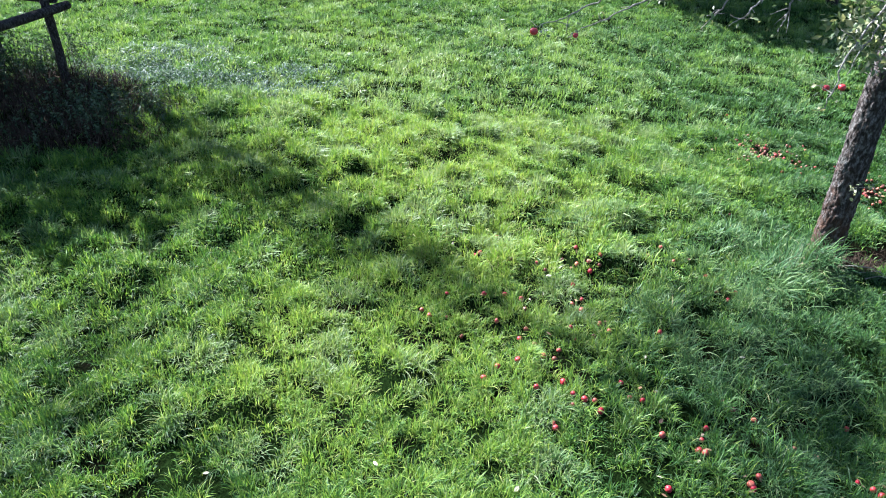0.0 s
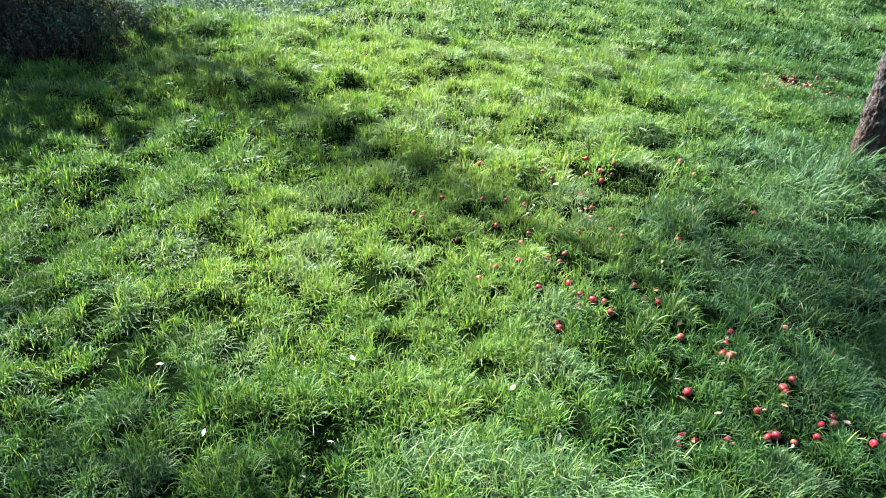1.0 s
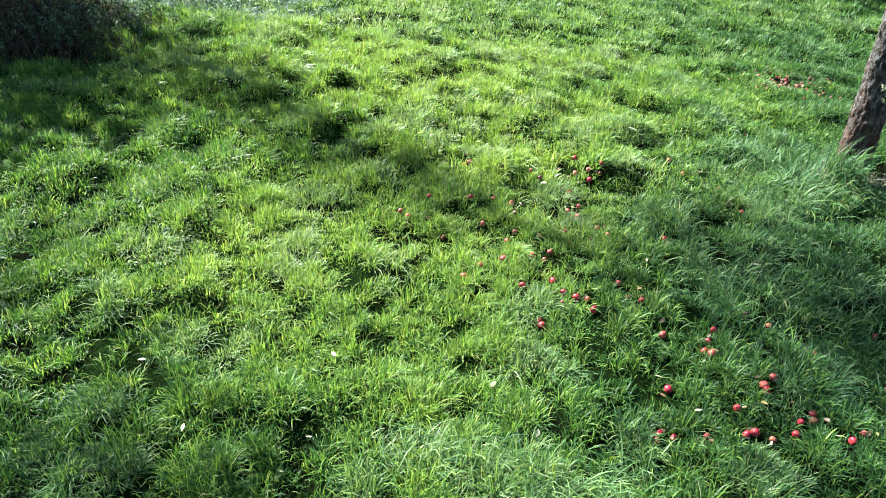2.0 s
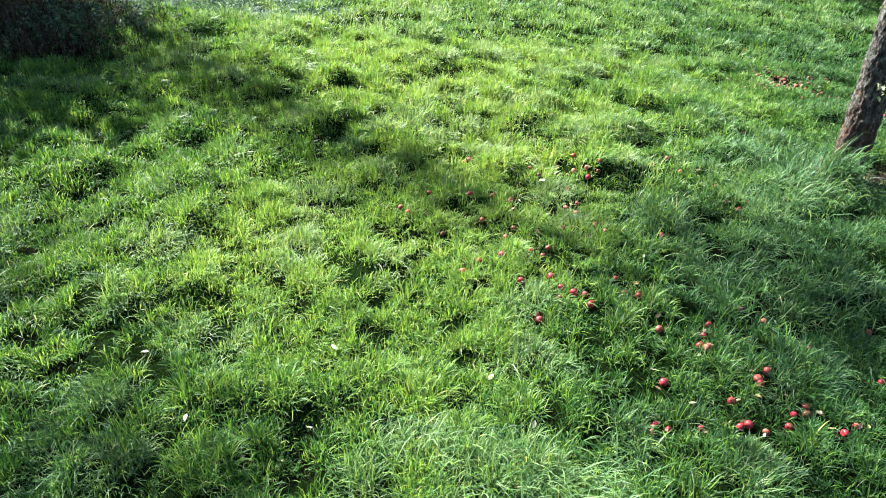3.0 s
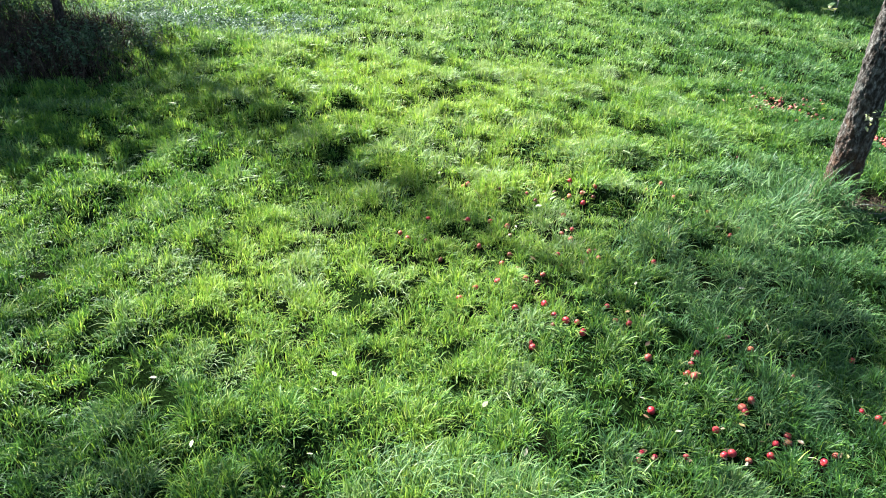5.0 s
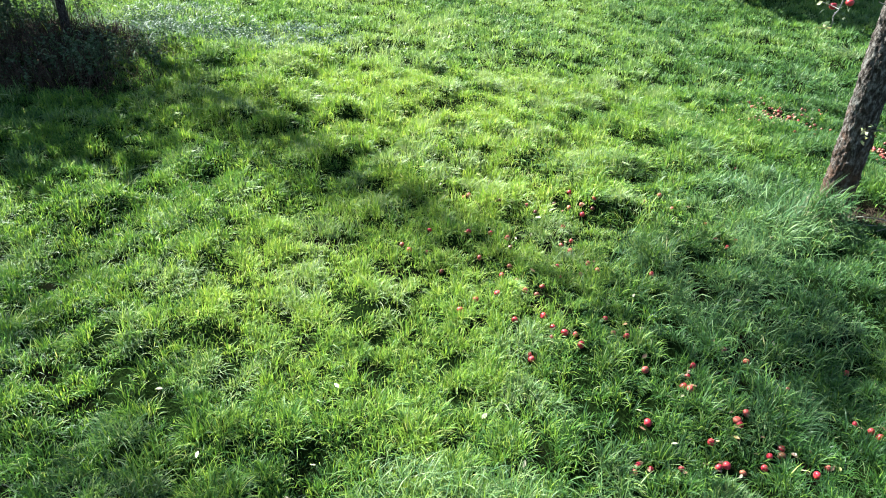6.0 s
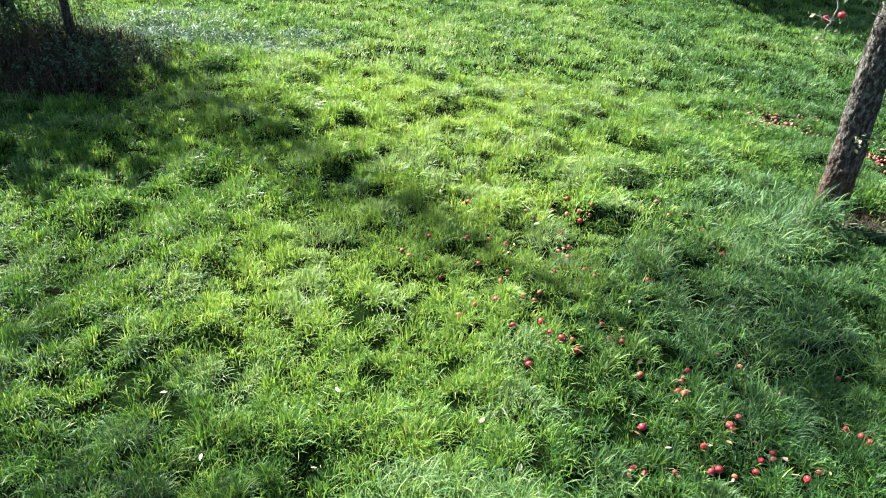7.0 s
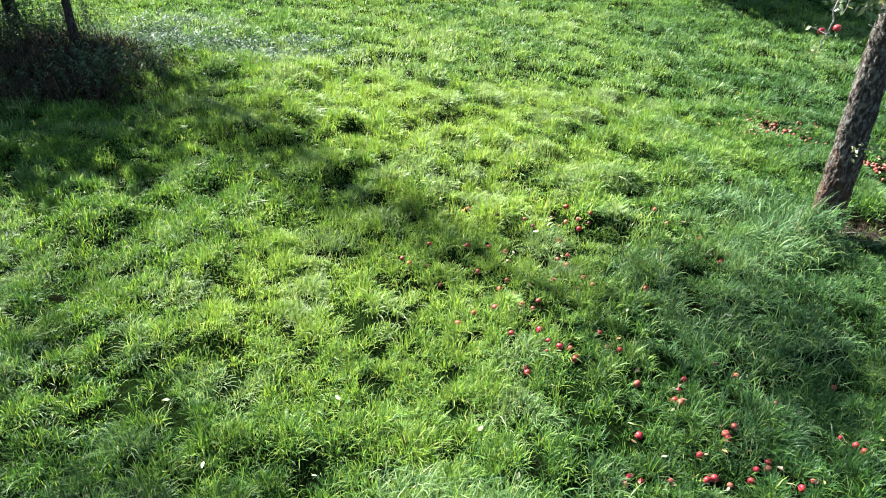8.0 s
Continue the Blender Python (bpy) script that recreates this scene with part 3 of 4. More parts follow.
def build_pale_grass():
    """Long blades lying over: the bank patch with painted silver sheen, the tree's fringe."""
    spots = [(-4.9, 10.7, 1.0, 0.7, 1500, 0.2, 0.009), (-4.7, 12.2, 0.8, 0.6, 900, 0.2, 0.010), (-3.7, 10.1, 0.9, 0.5, 900, 0.2, 0.009),
             (-2.7, 10.2, 0.9, 0.5, 900, 0.18, 0.009), (-2.2, 11.0, 0.6, 0.45, 600, 0.18, 0.009),
             (3.55, 5.62, 0.5, 0.27, 800, 0.22, 0.0060), (3.88, 5.72, 0.24, 0.09, 400, 0.52, 0.0084, 1), (3.66, 5.72, 0.26, 0.15, 340, 0.34, 0.0082, 1),
             (3.35, 5.5, 0.35, 0.25, 420, 0.30, 0.0072),
             (1.0, 2.38, 0.34, 0.2, 620, 0.26, 0.0052), (0.25, 2.55, 0.3, 0.14, 330, 0.22, 0.0050), (1.5, 6.6, 0.35, 0.15, 260, 0.2, 0.007),
             (2.0, 5.0, 0.3, 0.2, 260, 0.22, 0.006), (3.2, 6.3, 0.5, 0.3, 360, 0.25, 0.007), (2.9, 4.2, 0.7, 0.5, 700, 0.22, 0.0064), (6.86, 11.7, 0.2, 0.15, 160, 0.3, 0.011)]
    out = []
    for cx, cy, sx, sy, n, long, wide, *stand in spots:
        x, y = np.random.normal(cx, sx * 0.6, n), np.random.normal(cy, sy * 0.6, n)
        keep = (np.hypot(x - 4.0, y - 6.02) > 0.16) & (heap(x, y) < 0.6) & ((np.abs(x - 4.6) > 0.52) | (np.abs(y - 5.8) > 0.6))
        x, y = x[keep], y[keep]
        n = len(x)
        lean = 2 * np.pi * field(x, y, 0.5, 41) * 1.6 + np.random.normal(0, 1.1, n)
        root = np.stack([x, y, soil(x, y)], 1)
        # tint lifted at the near edge: pale specular streaks painted on the blades
        out.append(blades(root, lean, long * np.random.uniform(0.6, 1.3, n), wide * np.random.uniform(0.6, 1.3, n),
                          np.random.uniform(0.4, 1.0, n) * (0.7 if stand else 1), np.random.uniform(0.6, 1.0, n), np.random.uniform(0.0, 0.7 if cy > 9 else 0.15 if stand else 0.4, n) + 0.08 * (cy < 3), 3))
    for name, words, mat_, rows in (("bleached_grass", "long grass lying over in patches, silvery sheen painted as colour", MAT_PALE, out[:5]),
                                    ("long_grass", "long bent grey-green grass blades in tussocks round the tree", MAT_GREYED, out[5:])):
        n, co, tri, tint = 0, [], [], []
        for c, t, a in rows:
            co.append(c)
            tri.append(t + n)
            tint.append(a)
            n += len(c)
        ob = new(name, mesh_from(name, np.concatenate(co), np.concatenate(tri), mat_, np.concatenate(tint)))
        tagged(ob, words, "grass", kind="stuff")


def build_straw():
    """Dry yellow stalks in the tussock at the tree's foot."""
    n = 420
    x, y = np.random.normal(3.84, 0.12, n), np.random.normal(5.76, 0.08, n)
    ok = (np.hypot(x - 4.0, y - 6.02) > 0.17) & (x < 4.1)
    x, y = x[ok], y[ok]
    n = len(x)
    c, t, a = blades(np.stack([x, y, soil(x, y)], 1), np.random.uniform(0, 6.28, n), np.random.uniform(0.12, 0.34, n), np.random.uniform(0.004, 0.007, n),
                     np.random.uniform(0.2, 1.0, n), np.random.uniform(0.55, 1.0, n), np.random.uniform(0, 0.35, n), 3)
    tagged(new("dry_straw", mesh_from("dry_straw", c, t, MAT_STRAW, a)), "pale dry straw in the tussock at the tree foot", "dry grass", kind="stuff")
    # dark stalks added so that the hollow beside the trunk reads near black
    n = 420
    x, y = np.random.normal(4.62, 0.2, n), np.random.normal(6.15, 0.14, n)
    ok = np.hypot(x - 4.0, y - 6.02) > 0.17
    x, y = x[ok], y[ok]
    n = len(x)
    c, t, a = blades(np.stack([x, y, soil(x, y)], 1), np.random.uniform(0, 6.28, n), np.random.uniform(0.06, 0.22, n), np.random.uniform(0.004, 0.008, n),
                     np.random.uniform(0.3, 1.0, n), np.random.uniform(0.3, 0.9, n), np.random.uniform(0, 0.6, n) ** 1.5, 3)
    tagged(new("filler_stalks", mesh_from("filler_stalks", c, t, MAT_DEAD, a)), "dark dead stalks added to blacken the hollow by the tree", "dry grass", kind="stuff")


def build_herbs():
    """Low weeds in broken patches beyond the bramble heap; their silver sheen is painted."""
    out = []
    for cx, cy, sx, sy, n in ((-4.9, 10.5, 0.75, 0.42, 1500), (-4.5, 11.3, 0.7, 0.5, 900), (-3.6, 10.0, 0.6, 0.3, 800), (-2.7, 10.3, 0.75, 0.32, 1100),
                              (-2.1, 10.9, 0.5, 0.3, 500), (-4.15, 9.35, 0.4, 0.3, 500), (6.72, 11.75, 0.2, 0.14, 420)):
        x, y = np.random.normal(cx, sx, n), np.random.normal(cy, sy, n)
        k = (field(x, y, 0.32, 61) > 0.66) & (heap(x, y) < 0.15)
        x, y = x[k], y[k]
        x, y = np.repeat(x, 2) + np.random.normal(0, 0.03, 2 * len(x)), np.repeat(y, 2) + np.random.normal(0, 0.03, 2 * len(y))
        out.append(np.stack([x, y, soil(x, y) + np.random.uniform(0.05, 0.15, len(x))], 1))
    p = np.concatenate(out)
    c, t, a = leaf_cloud(p, np.random.uniform(0.025, 0.055, len(p)), np.random.uniform(0.0, 0.55, len(p)), 0.3, 0.1)
    tagged(new("sheen_weeds", mesh_from("sheen_weeds", c, t, MAT_HERB, a)), "low grey-green weeds in broken patches, silvery sheen painted as colour", "weeds", kind="stuff")


build_grass()
build_pale_grass()
build_straw()
build_herbs()


# ---- bramble heap in the shade by the fence ----
def build_heap():
    n = 60000
    x, y = np.random.uniform(-8.6, -3.4, n), np.random.uniform(7.0, 11.4, n)
    k = heap(x, y) > np.random.uniform(0.1, 1, n)
    x, y = x[k][:7000], y[k][:7000]
    n = len(x)
    root = np.stack([x, y, soil(x, y)], 1)
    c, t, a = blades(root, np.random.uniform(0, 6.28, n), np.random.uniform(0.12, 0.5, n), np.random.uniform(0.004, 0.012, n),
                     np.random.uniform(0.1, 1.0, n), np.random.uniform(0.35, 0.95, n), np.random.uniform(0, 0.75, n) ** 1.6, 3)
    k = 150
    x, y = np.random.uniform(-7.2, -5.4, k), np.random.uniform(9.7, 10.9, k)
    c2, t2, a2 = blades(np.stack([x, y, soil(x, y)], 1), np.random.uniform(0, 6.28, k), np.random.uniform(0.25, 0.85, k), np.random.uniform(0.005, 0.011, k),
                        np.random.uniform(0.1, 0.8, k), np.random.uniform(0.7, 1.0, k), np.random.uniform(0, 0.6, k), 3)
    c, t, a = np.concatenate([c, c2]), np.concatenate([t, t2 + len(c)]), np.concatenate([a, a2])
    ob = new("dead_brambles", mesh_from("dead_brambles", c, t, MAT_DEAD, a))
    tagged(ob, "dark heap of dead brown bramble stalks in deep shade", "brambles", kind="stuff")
    m = 1100
    x, y = np.random.uniform(-8.4, -3.6, m * 4), np.random.uniform(7.2, 11.2, m * 4)
    k = heap(x, y) > np.random.uniform(0.05, 1.1, m * 4)
    x, y = x[k][:m], y[k][:m]
    z = soil(x, y) + np.random.uniform(0.02, 0.34, len(x))
    c, t, a = leaf_cloud(np.stack([x, y, z], 1), np.random.uniform(0.02, 0.05, len(x)), np.random.uniform(0, 0.5, len(x)))
    ob = new("nettle_leaves", mesh_from("nettle_leaves", c, t, MAT_NETTLE, a))
    tagged(ob, "dull dark green nettle leaves among dead stalks", "weeds", kind="stuff")


def build_nettles():
    """Upright nettle stems with paired leaves where the heap runs out into the grass."""
    rnd = random.Random(23)
    pts, stems = [], []
    for k in range(460):
        if k < 170:
            x, y, h = rnd.gauss(-4.45, 0.5), rnd.gauss(8.8, 0.4), rnd.uniform(0.14, 0.34)
        else:
            x, y, h = rnd.uniform(-8.6, -5.9), rnd.uniform(9.9, 12.2), rnd.uniform(0.25, 0.65)
        z = float(soil(x, y))
        lean = Vector((rnd.gauss(0, 0.2), rnd.gauss(0, 0.2), 1)).normalized()
        base = Vector((x, y, z - 0.02))
        stems.append(tube([base, base + lean * h * 0.5, base + lean * h], [0.004, 0.003, 0.002], 4))
        for i in range(7):
            q = base + lean * h * (0.3 + 0.7 * i / 6)
            pts += [q, q]
    c, t, a = leaf_cloud(np.array([tuple(p) for p in pts]), np.random.uniform(0.03, 0.065, len(pts)), np.random.uniform(0.1, 0.8, len(pts)), 0.3, 0.3)
    sc, st = join(stems)
    co, tr = np.concatenate([c, sc]), np.concatenate([t, st + len(c)])
    ob = new("nettles", mesh_from("nettles", co, tr, MAT_NETTLE, np.concatenate([a, np.full(len(sc), 0.2)])))
    tagged(ob, "dull green nettles at the edge of the bramble heap", "weeds", kind="stuff")


build_heap()
build_nettles()


# ---- log fence ----
def log(points, r0, r1, seed):
    pts = [Vector(p) for p in points]
    line, rad = [], []
    for i in range(len(pts) - 1):
        for s in range(9):
            line.append(pts[i].lerp(pts[i + 1], s / 9))
    line.append(pts[-1])
    for i in range(len(line)):
        rad.append(r0 + (r1 - r0) * i / (len(line) - 1))
    rad[0] *= 0.93
    rad[-1] *= 0.9
    c, t = tube(line, rad, 14, 0.10, seed)
    return smooth(mesh_from("log", c, t, MAT_WOOD))


def build_fence():
    base = Vector((-5.57, 10.0, float(soil(-5.57, 10.0))))
    fence = thing("log_fence", base, "weathered dark round-log fence corner with a post and two rails", "fence")
    part("post", log([(0, 0, -0.3), (0.015, 0, 0.6), (0.0, 0.0, 1.42)], 0.064, 0.058, 1), fence)
    part("rail", log([(0.22, 0.22, 1.10), (-0.25, -1.2, 1.08), (-1.1, -3.6, 1.0)], 0.06, 0.07, 2), fence)
    part("rail", log([(0.12, 0.09, 1.2), (-1.5, 0.45, 1.22), (-3.2, 0.8, 1.2)], 0.055, 0.06, 3), fence)


build_fence()


# ---- trees ----
def wander(start, heading, length, steps, droop, seed, jitter=0.16):
    """A crooked line of points for a limb."""
    rnd = random.Random(seed)
    p, d, out = Vector(start), Vector(heading).normalized(), [Vector(start)]
    for i in range(steps):
        d = (d + Vector((rnd.gauss(0, jitter), rnd.gauss(0, jitter), rnd.gauss(0, jitter) - droop / steps))).normalized()
        p = p + d * (length / steps)
        out.append(p.copy())
    return out


def bough(start, heading, length, r0, seed, droop=0.3, forks=6, twigs=5, floor_z=-9):
    """One limb with side branches and twigs: its pieces, and places for leaves along the thin wood."""
    rnd = random.Random(seed)
    line = wander(start, heading, length, 12, droop, seed)
    pieces = [tube(line, [r0 * (1 - 0.8 * i / 12) for i in range(13)], 9, 0.12, seed)]
    spots = []
    for f in range(forks):
        j = rnd.randint(3, 11)
        d = (line[j] - line[j - 1]).normalized()
        side = (d + Vector((rnd.gauss(0, 0.8), rnd.gauss(0, 0.8), rnd.gauss(0.1, 0.5)))).normalized()
        ll = length * rnd.uniform(0.25, 0.5)
        sub = wander(line[j], side, ll, 7, droop * 0.8, seed * 31 + f)
        sub = [p for p in sub if p.z > floor_z]
        if len(sub) < 3:
            continue
        rs = r0 * (1 - 0.8 * j / 12) * 0.55
        pieces.append(tube(sub, [max(0.004, rs * (1 - 0.75 * i / 7)) for i in range(len(sub))], 6))
        spots += sub[2:]
        for w in range(twigs):
            q = sub[rnd.randint(1, len(sub) - 1)]
            tw = wander(q, (rnd.gauss(0, 1), rnd.gauss(0, 1), rnd.gauss(0, 0.6)), rnd.uniform(0.2, 0.55), 4, 0.4, seed * 57 + f * 9 + w)
            tw = [p for p in tw if p.z > floor_z]
            if len(tw) < 3:
                continue
            pieces.append(tube(tw, [0.005, 0.0045, 0.004, 0.003, 0.0025][:len(tw)], 4))
            spots += tw
    return pieces, spots


def leaves_at(spots, per, size, spread, tint=(0.1, 0.7), floor_z=-9):
    s = np.array([tuple(p) for p in spots])
    c = np.repeat(s, per, 0) + np.random.normal(0, spread, (len(s) * per, 3))
    c = c[c[:, 2] > floor_z]
    return leaf_cloud(c, np.random.uniform(*size, len(c)), np.random.uniform(*tint, len(c)))


def apple_mesh(name, mat, sides=14, rings=9, dent=0.0, seed=0):
    """A round fruit with hollows at stalk and eye."""
    co, tri = [], []
    for i in range(rings + 1):
        th = math.pi * i / rings
        r = math.sin(th) ** 0.85 * (1 + 0.05 * math.cos(th))
        z = 0.90 * math.cos(th) - 0.26 * math.exp(-(r / 0.30) ** 2) * (1 if th < 1.57 else -0.7)
        for k in range(sides):
            a = 2 * math.pi * k / sides
            f = 1 + 0.025 * math.cos(5 * a) * (i / rings) + 0.03 * noise.noise(Vector((math.cos(a), math.sin(a), z + seed)))
            f -= dent * max(0.0, math.cos(a - 0.6)) ** 6 * math.sin(th)
            co.append((r * f * math.cos(a), r * f * math.sin(a), z))
    for i in range(rings):
        for k in range(sides):
            p, q = i * sides + k, i * sides + (k + 1) % sides
            if i > 0:
                tri.append((p, p + sides, q))
            if i < rings - 1:
                tri.append((q, p + sides, q + sides))
    return smooth(mesh_from(name, np.array(co) * 0.031, np.array(tri), mat))


STALK = smooth(mesh_from("stalk", *tube([(0, 0, 0.018), (0.001, 0, 0.028), (0.004, 0.001, 0.037)], [0.0014, 0.0013, 0.0017], 5), MAT_TWIG))
SKINS = {"red": apple_mesh("apple_flesh", MAT_RED), "pale": apple_mesh("apple_flesh", MAT_PINK, seed=3),
         "rotten": apple_mesh("apple_flesh", MAT_ROT, dent=0.3, seed=7)}


def bark_tube(line, radii, sides, seed):
    """A trunk whose bark stands out in long broken flakes with deep cracks between."""
    c, t = tube(line, radii, sides, 0.09, seed)
    for i in range(len(line)):
        mid = Vector(line[i])
        for k in range(sides):
            a = 2 * math.pi * k / sides
            z = mid.z
            wob = 0.2 * noise.noise(Vector((math.cos(a) * 2, math.sin(a) * 2, z * 6 + seed)))
            v = Vector((math.cos(a + wob) * 8, math.sin(a + wob) * 8, z * 6 + seed))
            crack = max(0.0, 1 - 5.5 * abs(noise.noise(v)))
            flake = noise.noise(Vector((math.cos(a) * 13, math.sin(a) * 13, z * 26 + seed)))
            q = Vector(c[i * sides + k]) - mid
            c[i * sides + k] = mid + q * (1 + (0.005 * flake - 0.006 * crack) / max(radii[i], 0.05))
    return c, t


def build_apple_tree():
    x0, y0 = 4.01, 6.03
    zb = float(soil(x0, y0))
    tree = thing("apple_tree", (x0, y0, zb), "old apple tree with grey cracked bark, leafy twigs and red fruit", "tree")
    line = [(0.05, 0, -0.25)] + [(0.045 - 0.045 * s + 0.012 * math.sin(3 * s), -0.04 * s, s) for s in np.linspace(0.05, 3.0, 170)]
    rad = [0.17] + [0.150 + 0.035 * math.exp(-s / 0.10) - 0.012 * s + 0.03 * max(0, s - 2.5) for s in np.linspace(0.05, 3.0, 170)]
    c, t = bark_tube(line, rad, 92, 5)
    trunk = part("trunk", smooth(mesh_from("trunk", c, t, MAT_BARK)), tree)
    # short dead spurs and a leafy sprout on the trunk
    spurs = [tube(wander((-0.12, -0.09, 2.0 + 0.07 * i), (-1 + 0.6 * i, -0.9, 0.3), 0.16 + 0.05 * i, 4, 0.1, 40 + i), [0.008, 0.006, 0.005, 0.004, 0.003], 5) for i in range(4)]
    sprout = [tube(wander((-0.02 + 0.03 * i, -0.15, 0.93), (-0.6 + 0.5 * i, -1, 0.5), 0.16, 4, 0.3, 60 + i), [0.005, 0.0045, 0.004, 0.003, 0.002], 5) for i in range(4)]
    for piece in spurs:
        part("spur", smooth(mesh_from("spur", *piece, MAT_TWIG)), trunk, "thin dead spur on the trunk")
    for piece in sprout:
        part("sprout", smooth(mesh_from("sprout", *piece, MAT_TWIG)), trunk)
    pts = [wander((-0.02 + 0.03 * i, -0.15, 0.93), (-0.6 + 0.5 * i, -1, 0.5), 0.16, 4, 0.3, 60 + i)[j] for i in range(4) for j in (2, 3, 4)]
    c, t, a = leaves_at(pts, 3, (0.035, 0.062), 0.045, (0.35, 0.95))
    part("sprout_leaves", mesh_from("sprout_leaves", c, t, MAT_LEAF, a), trunk, "small green leaves sprouting from the bark")
    # crown: boughs from the fork at 2.5 m
    top = (-0.06, -0.12, 2.9)
    specs = [((-1.0, -0.05, 0.42), 3.4, 0.085), ((-0.9, -0.5, 0.5), 3.0, 0.08), ((-0.6, -0.1, 0.9), 2.8, 0.075), ((0.6, 0.8, 0.6), 3.2, 0.07),
             ((1.0, 0.0, 0.55), 3.4, 0.08), ((0.5, -0.9, 0.7), 3.0, 0.07), ((-0.3, -0.8, 0.9), 3.2, 0.075), ((0.2, 0.3, 1.0), 3.0, 0.07)]
    spots = []
    for k, (d, ln, r) in enumerate(specs):
        pieces, sp = bough(top, d, ln, r, 100 + k, 0.2, 8, 5, 2.85)
        part("bough", smooth(mesh_from("bough", *join(pieces), MAT_TWIG)), tree)
        spots += sp
    c, t, a = leaves_at(spots, 6, (0.05, 0.09), 0.08, (0.05, 0.7), 2.75)
    part("foliage", mesh_from("foliage", c, t, MAT_LEAF, a), tree, "dull green pointed apple leaves")
    # low twigs that hang out over the meadow
    hang = [[(2.6, 5.85, 3.1), (1.85, 5.74, 2.89), (1.66, 5.72, 2.79), (1.48, 5.72, 2.70), (1.26, 5.72, 2.58), (1.10, 5.72, 2.52)],
            [(2.3, 5.85, 3.1), (1.58, 5.74, 2.87), (1.31, 5.72, 2.78), (1.15, 5.72, 2.71), (0.98, 5.71, 2.62), (0.80, 5.70, 2.56)],
            [(2.9, 5.85, 3.1), (2.36, 5.65, 2.90), (2.29, 5.65, 2.82), (2.20, 5.65, 2.69), (2.12, 5.65, 2.59)],
            [(3.1, 5.85, 3.1), (2.63, 5.65, 2.90), (2.54, 5.65, 2.80), (2.44, 5.65, 2.69), (2.34, 5.65, 2.61)],
            [(3.1, 5.85, 3.1), (2.80, 5.65, 2.88), (2.79, 5.65, 2.77), (2.78, 5.65, 2.67), (2.75, 5.65, 2.57)]]
    hang += [[(3.95, 5.92, 3.05), (3.28, 5.2, 2.92), (3.075, 5.05, 2.715), (2.985, 5.0, 2.525), (2.975, 5.0, 2.285), (2.955, 5.0, 2.145)],
             [(3.95, 5.92, 3.05), (3.38, 5.2, 2.92), (3.175, 5.05, 2.785), (3.095, 5.02, 2.615), (3.04, 5.0, 2.44)],
             [(3.95, 5.92, 2.95), (3.55, 5.45, 2.72), (3.40, 5.32, 2.55), (3.29, 5.25, 2.43)]]
    spots = []
    off = Vector((x0, y0, zb))
    for k, pts in enumerate(hang):
        fine = []
        for i in range(len(pts) - 1):
            for s in range(4):
                fine.append(Vector(pts[i]).lerp(Vector(pts[i + 1]), s / 4) - off + Vector((random.gauss(0, 0.006), random.gauss(0, 0.006), random.gauss(0, 0.006))))
        fine.append(Vector(pts[-1]) - off)
        pieces = [tube(fine, [0.011 * (1 - 0.75 * i / len(fine)) for i in range(len(fine))], 6)]
        for w in range(6):
            q = fine[random.randint(3, len(fine) - 1)]
            tw = wander(q, (random.gauss(-0.4, 0.7), random.gauss(0, 0.6), random.gauss(0.1, 0.6)), random.uniform(0.06, 0.2), 3, 0.2, 700 + k * 9 + w)
            pieces.append(tube(tw, [0.004, 0.0035, 0.003, 0.002], 4))
            spots += tw[1:] if w < (3, 3, 2, 2, 2, 6, 6, 6)[k] else []
        part("twig", smooth(mesh_from("twig", *join(pieces), MAT_TWIG)), tree, "thin pale grey hanging twig")
    dense = [Vector((random.uniform(3.05, 3.62), random.uniform(5.1, 5.5), random.uniform(2.46, 2.95))) - off for _ in range(270)]
    c, t, a = leaves_at(spots, 2, (0.035, 0.065), 0.03, (0.2, 0.85))
    c2, t2, a2 = leaves_at(dense, 2, (0.05, 0.09), 0.05, (0.3, 0.95))
    part("foliage", mesh_from("foliage", np.concatenate([c, c2]), np.concatenate([t, t2 + len(c)]), MAT_LEAF, np.concatenate([a, a2])), tree, "small leaves along the low twigs")
    for q, s in (((3.036, 5.0, 2.345), 0.9), ((3.01, 5.16, 2.282), 0.88), ((0.775, 5.70, 2.525), 1.1), ((1.12, 5.70, 2.50), 0.75)):
        ap = part("apple", SKINS["red"], tree, "ripe red apple hanging from a twig")
        ap.location, ap.scale = Vector(q) - off, (s, s, s)
        part("stalk", STALK, ap)


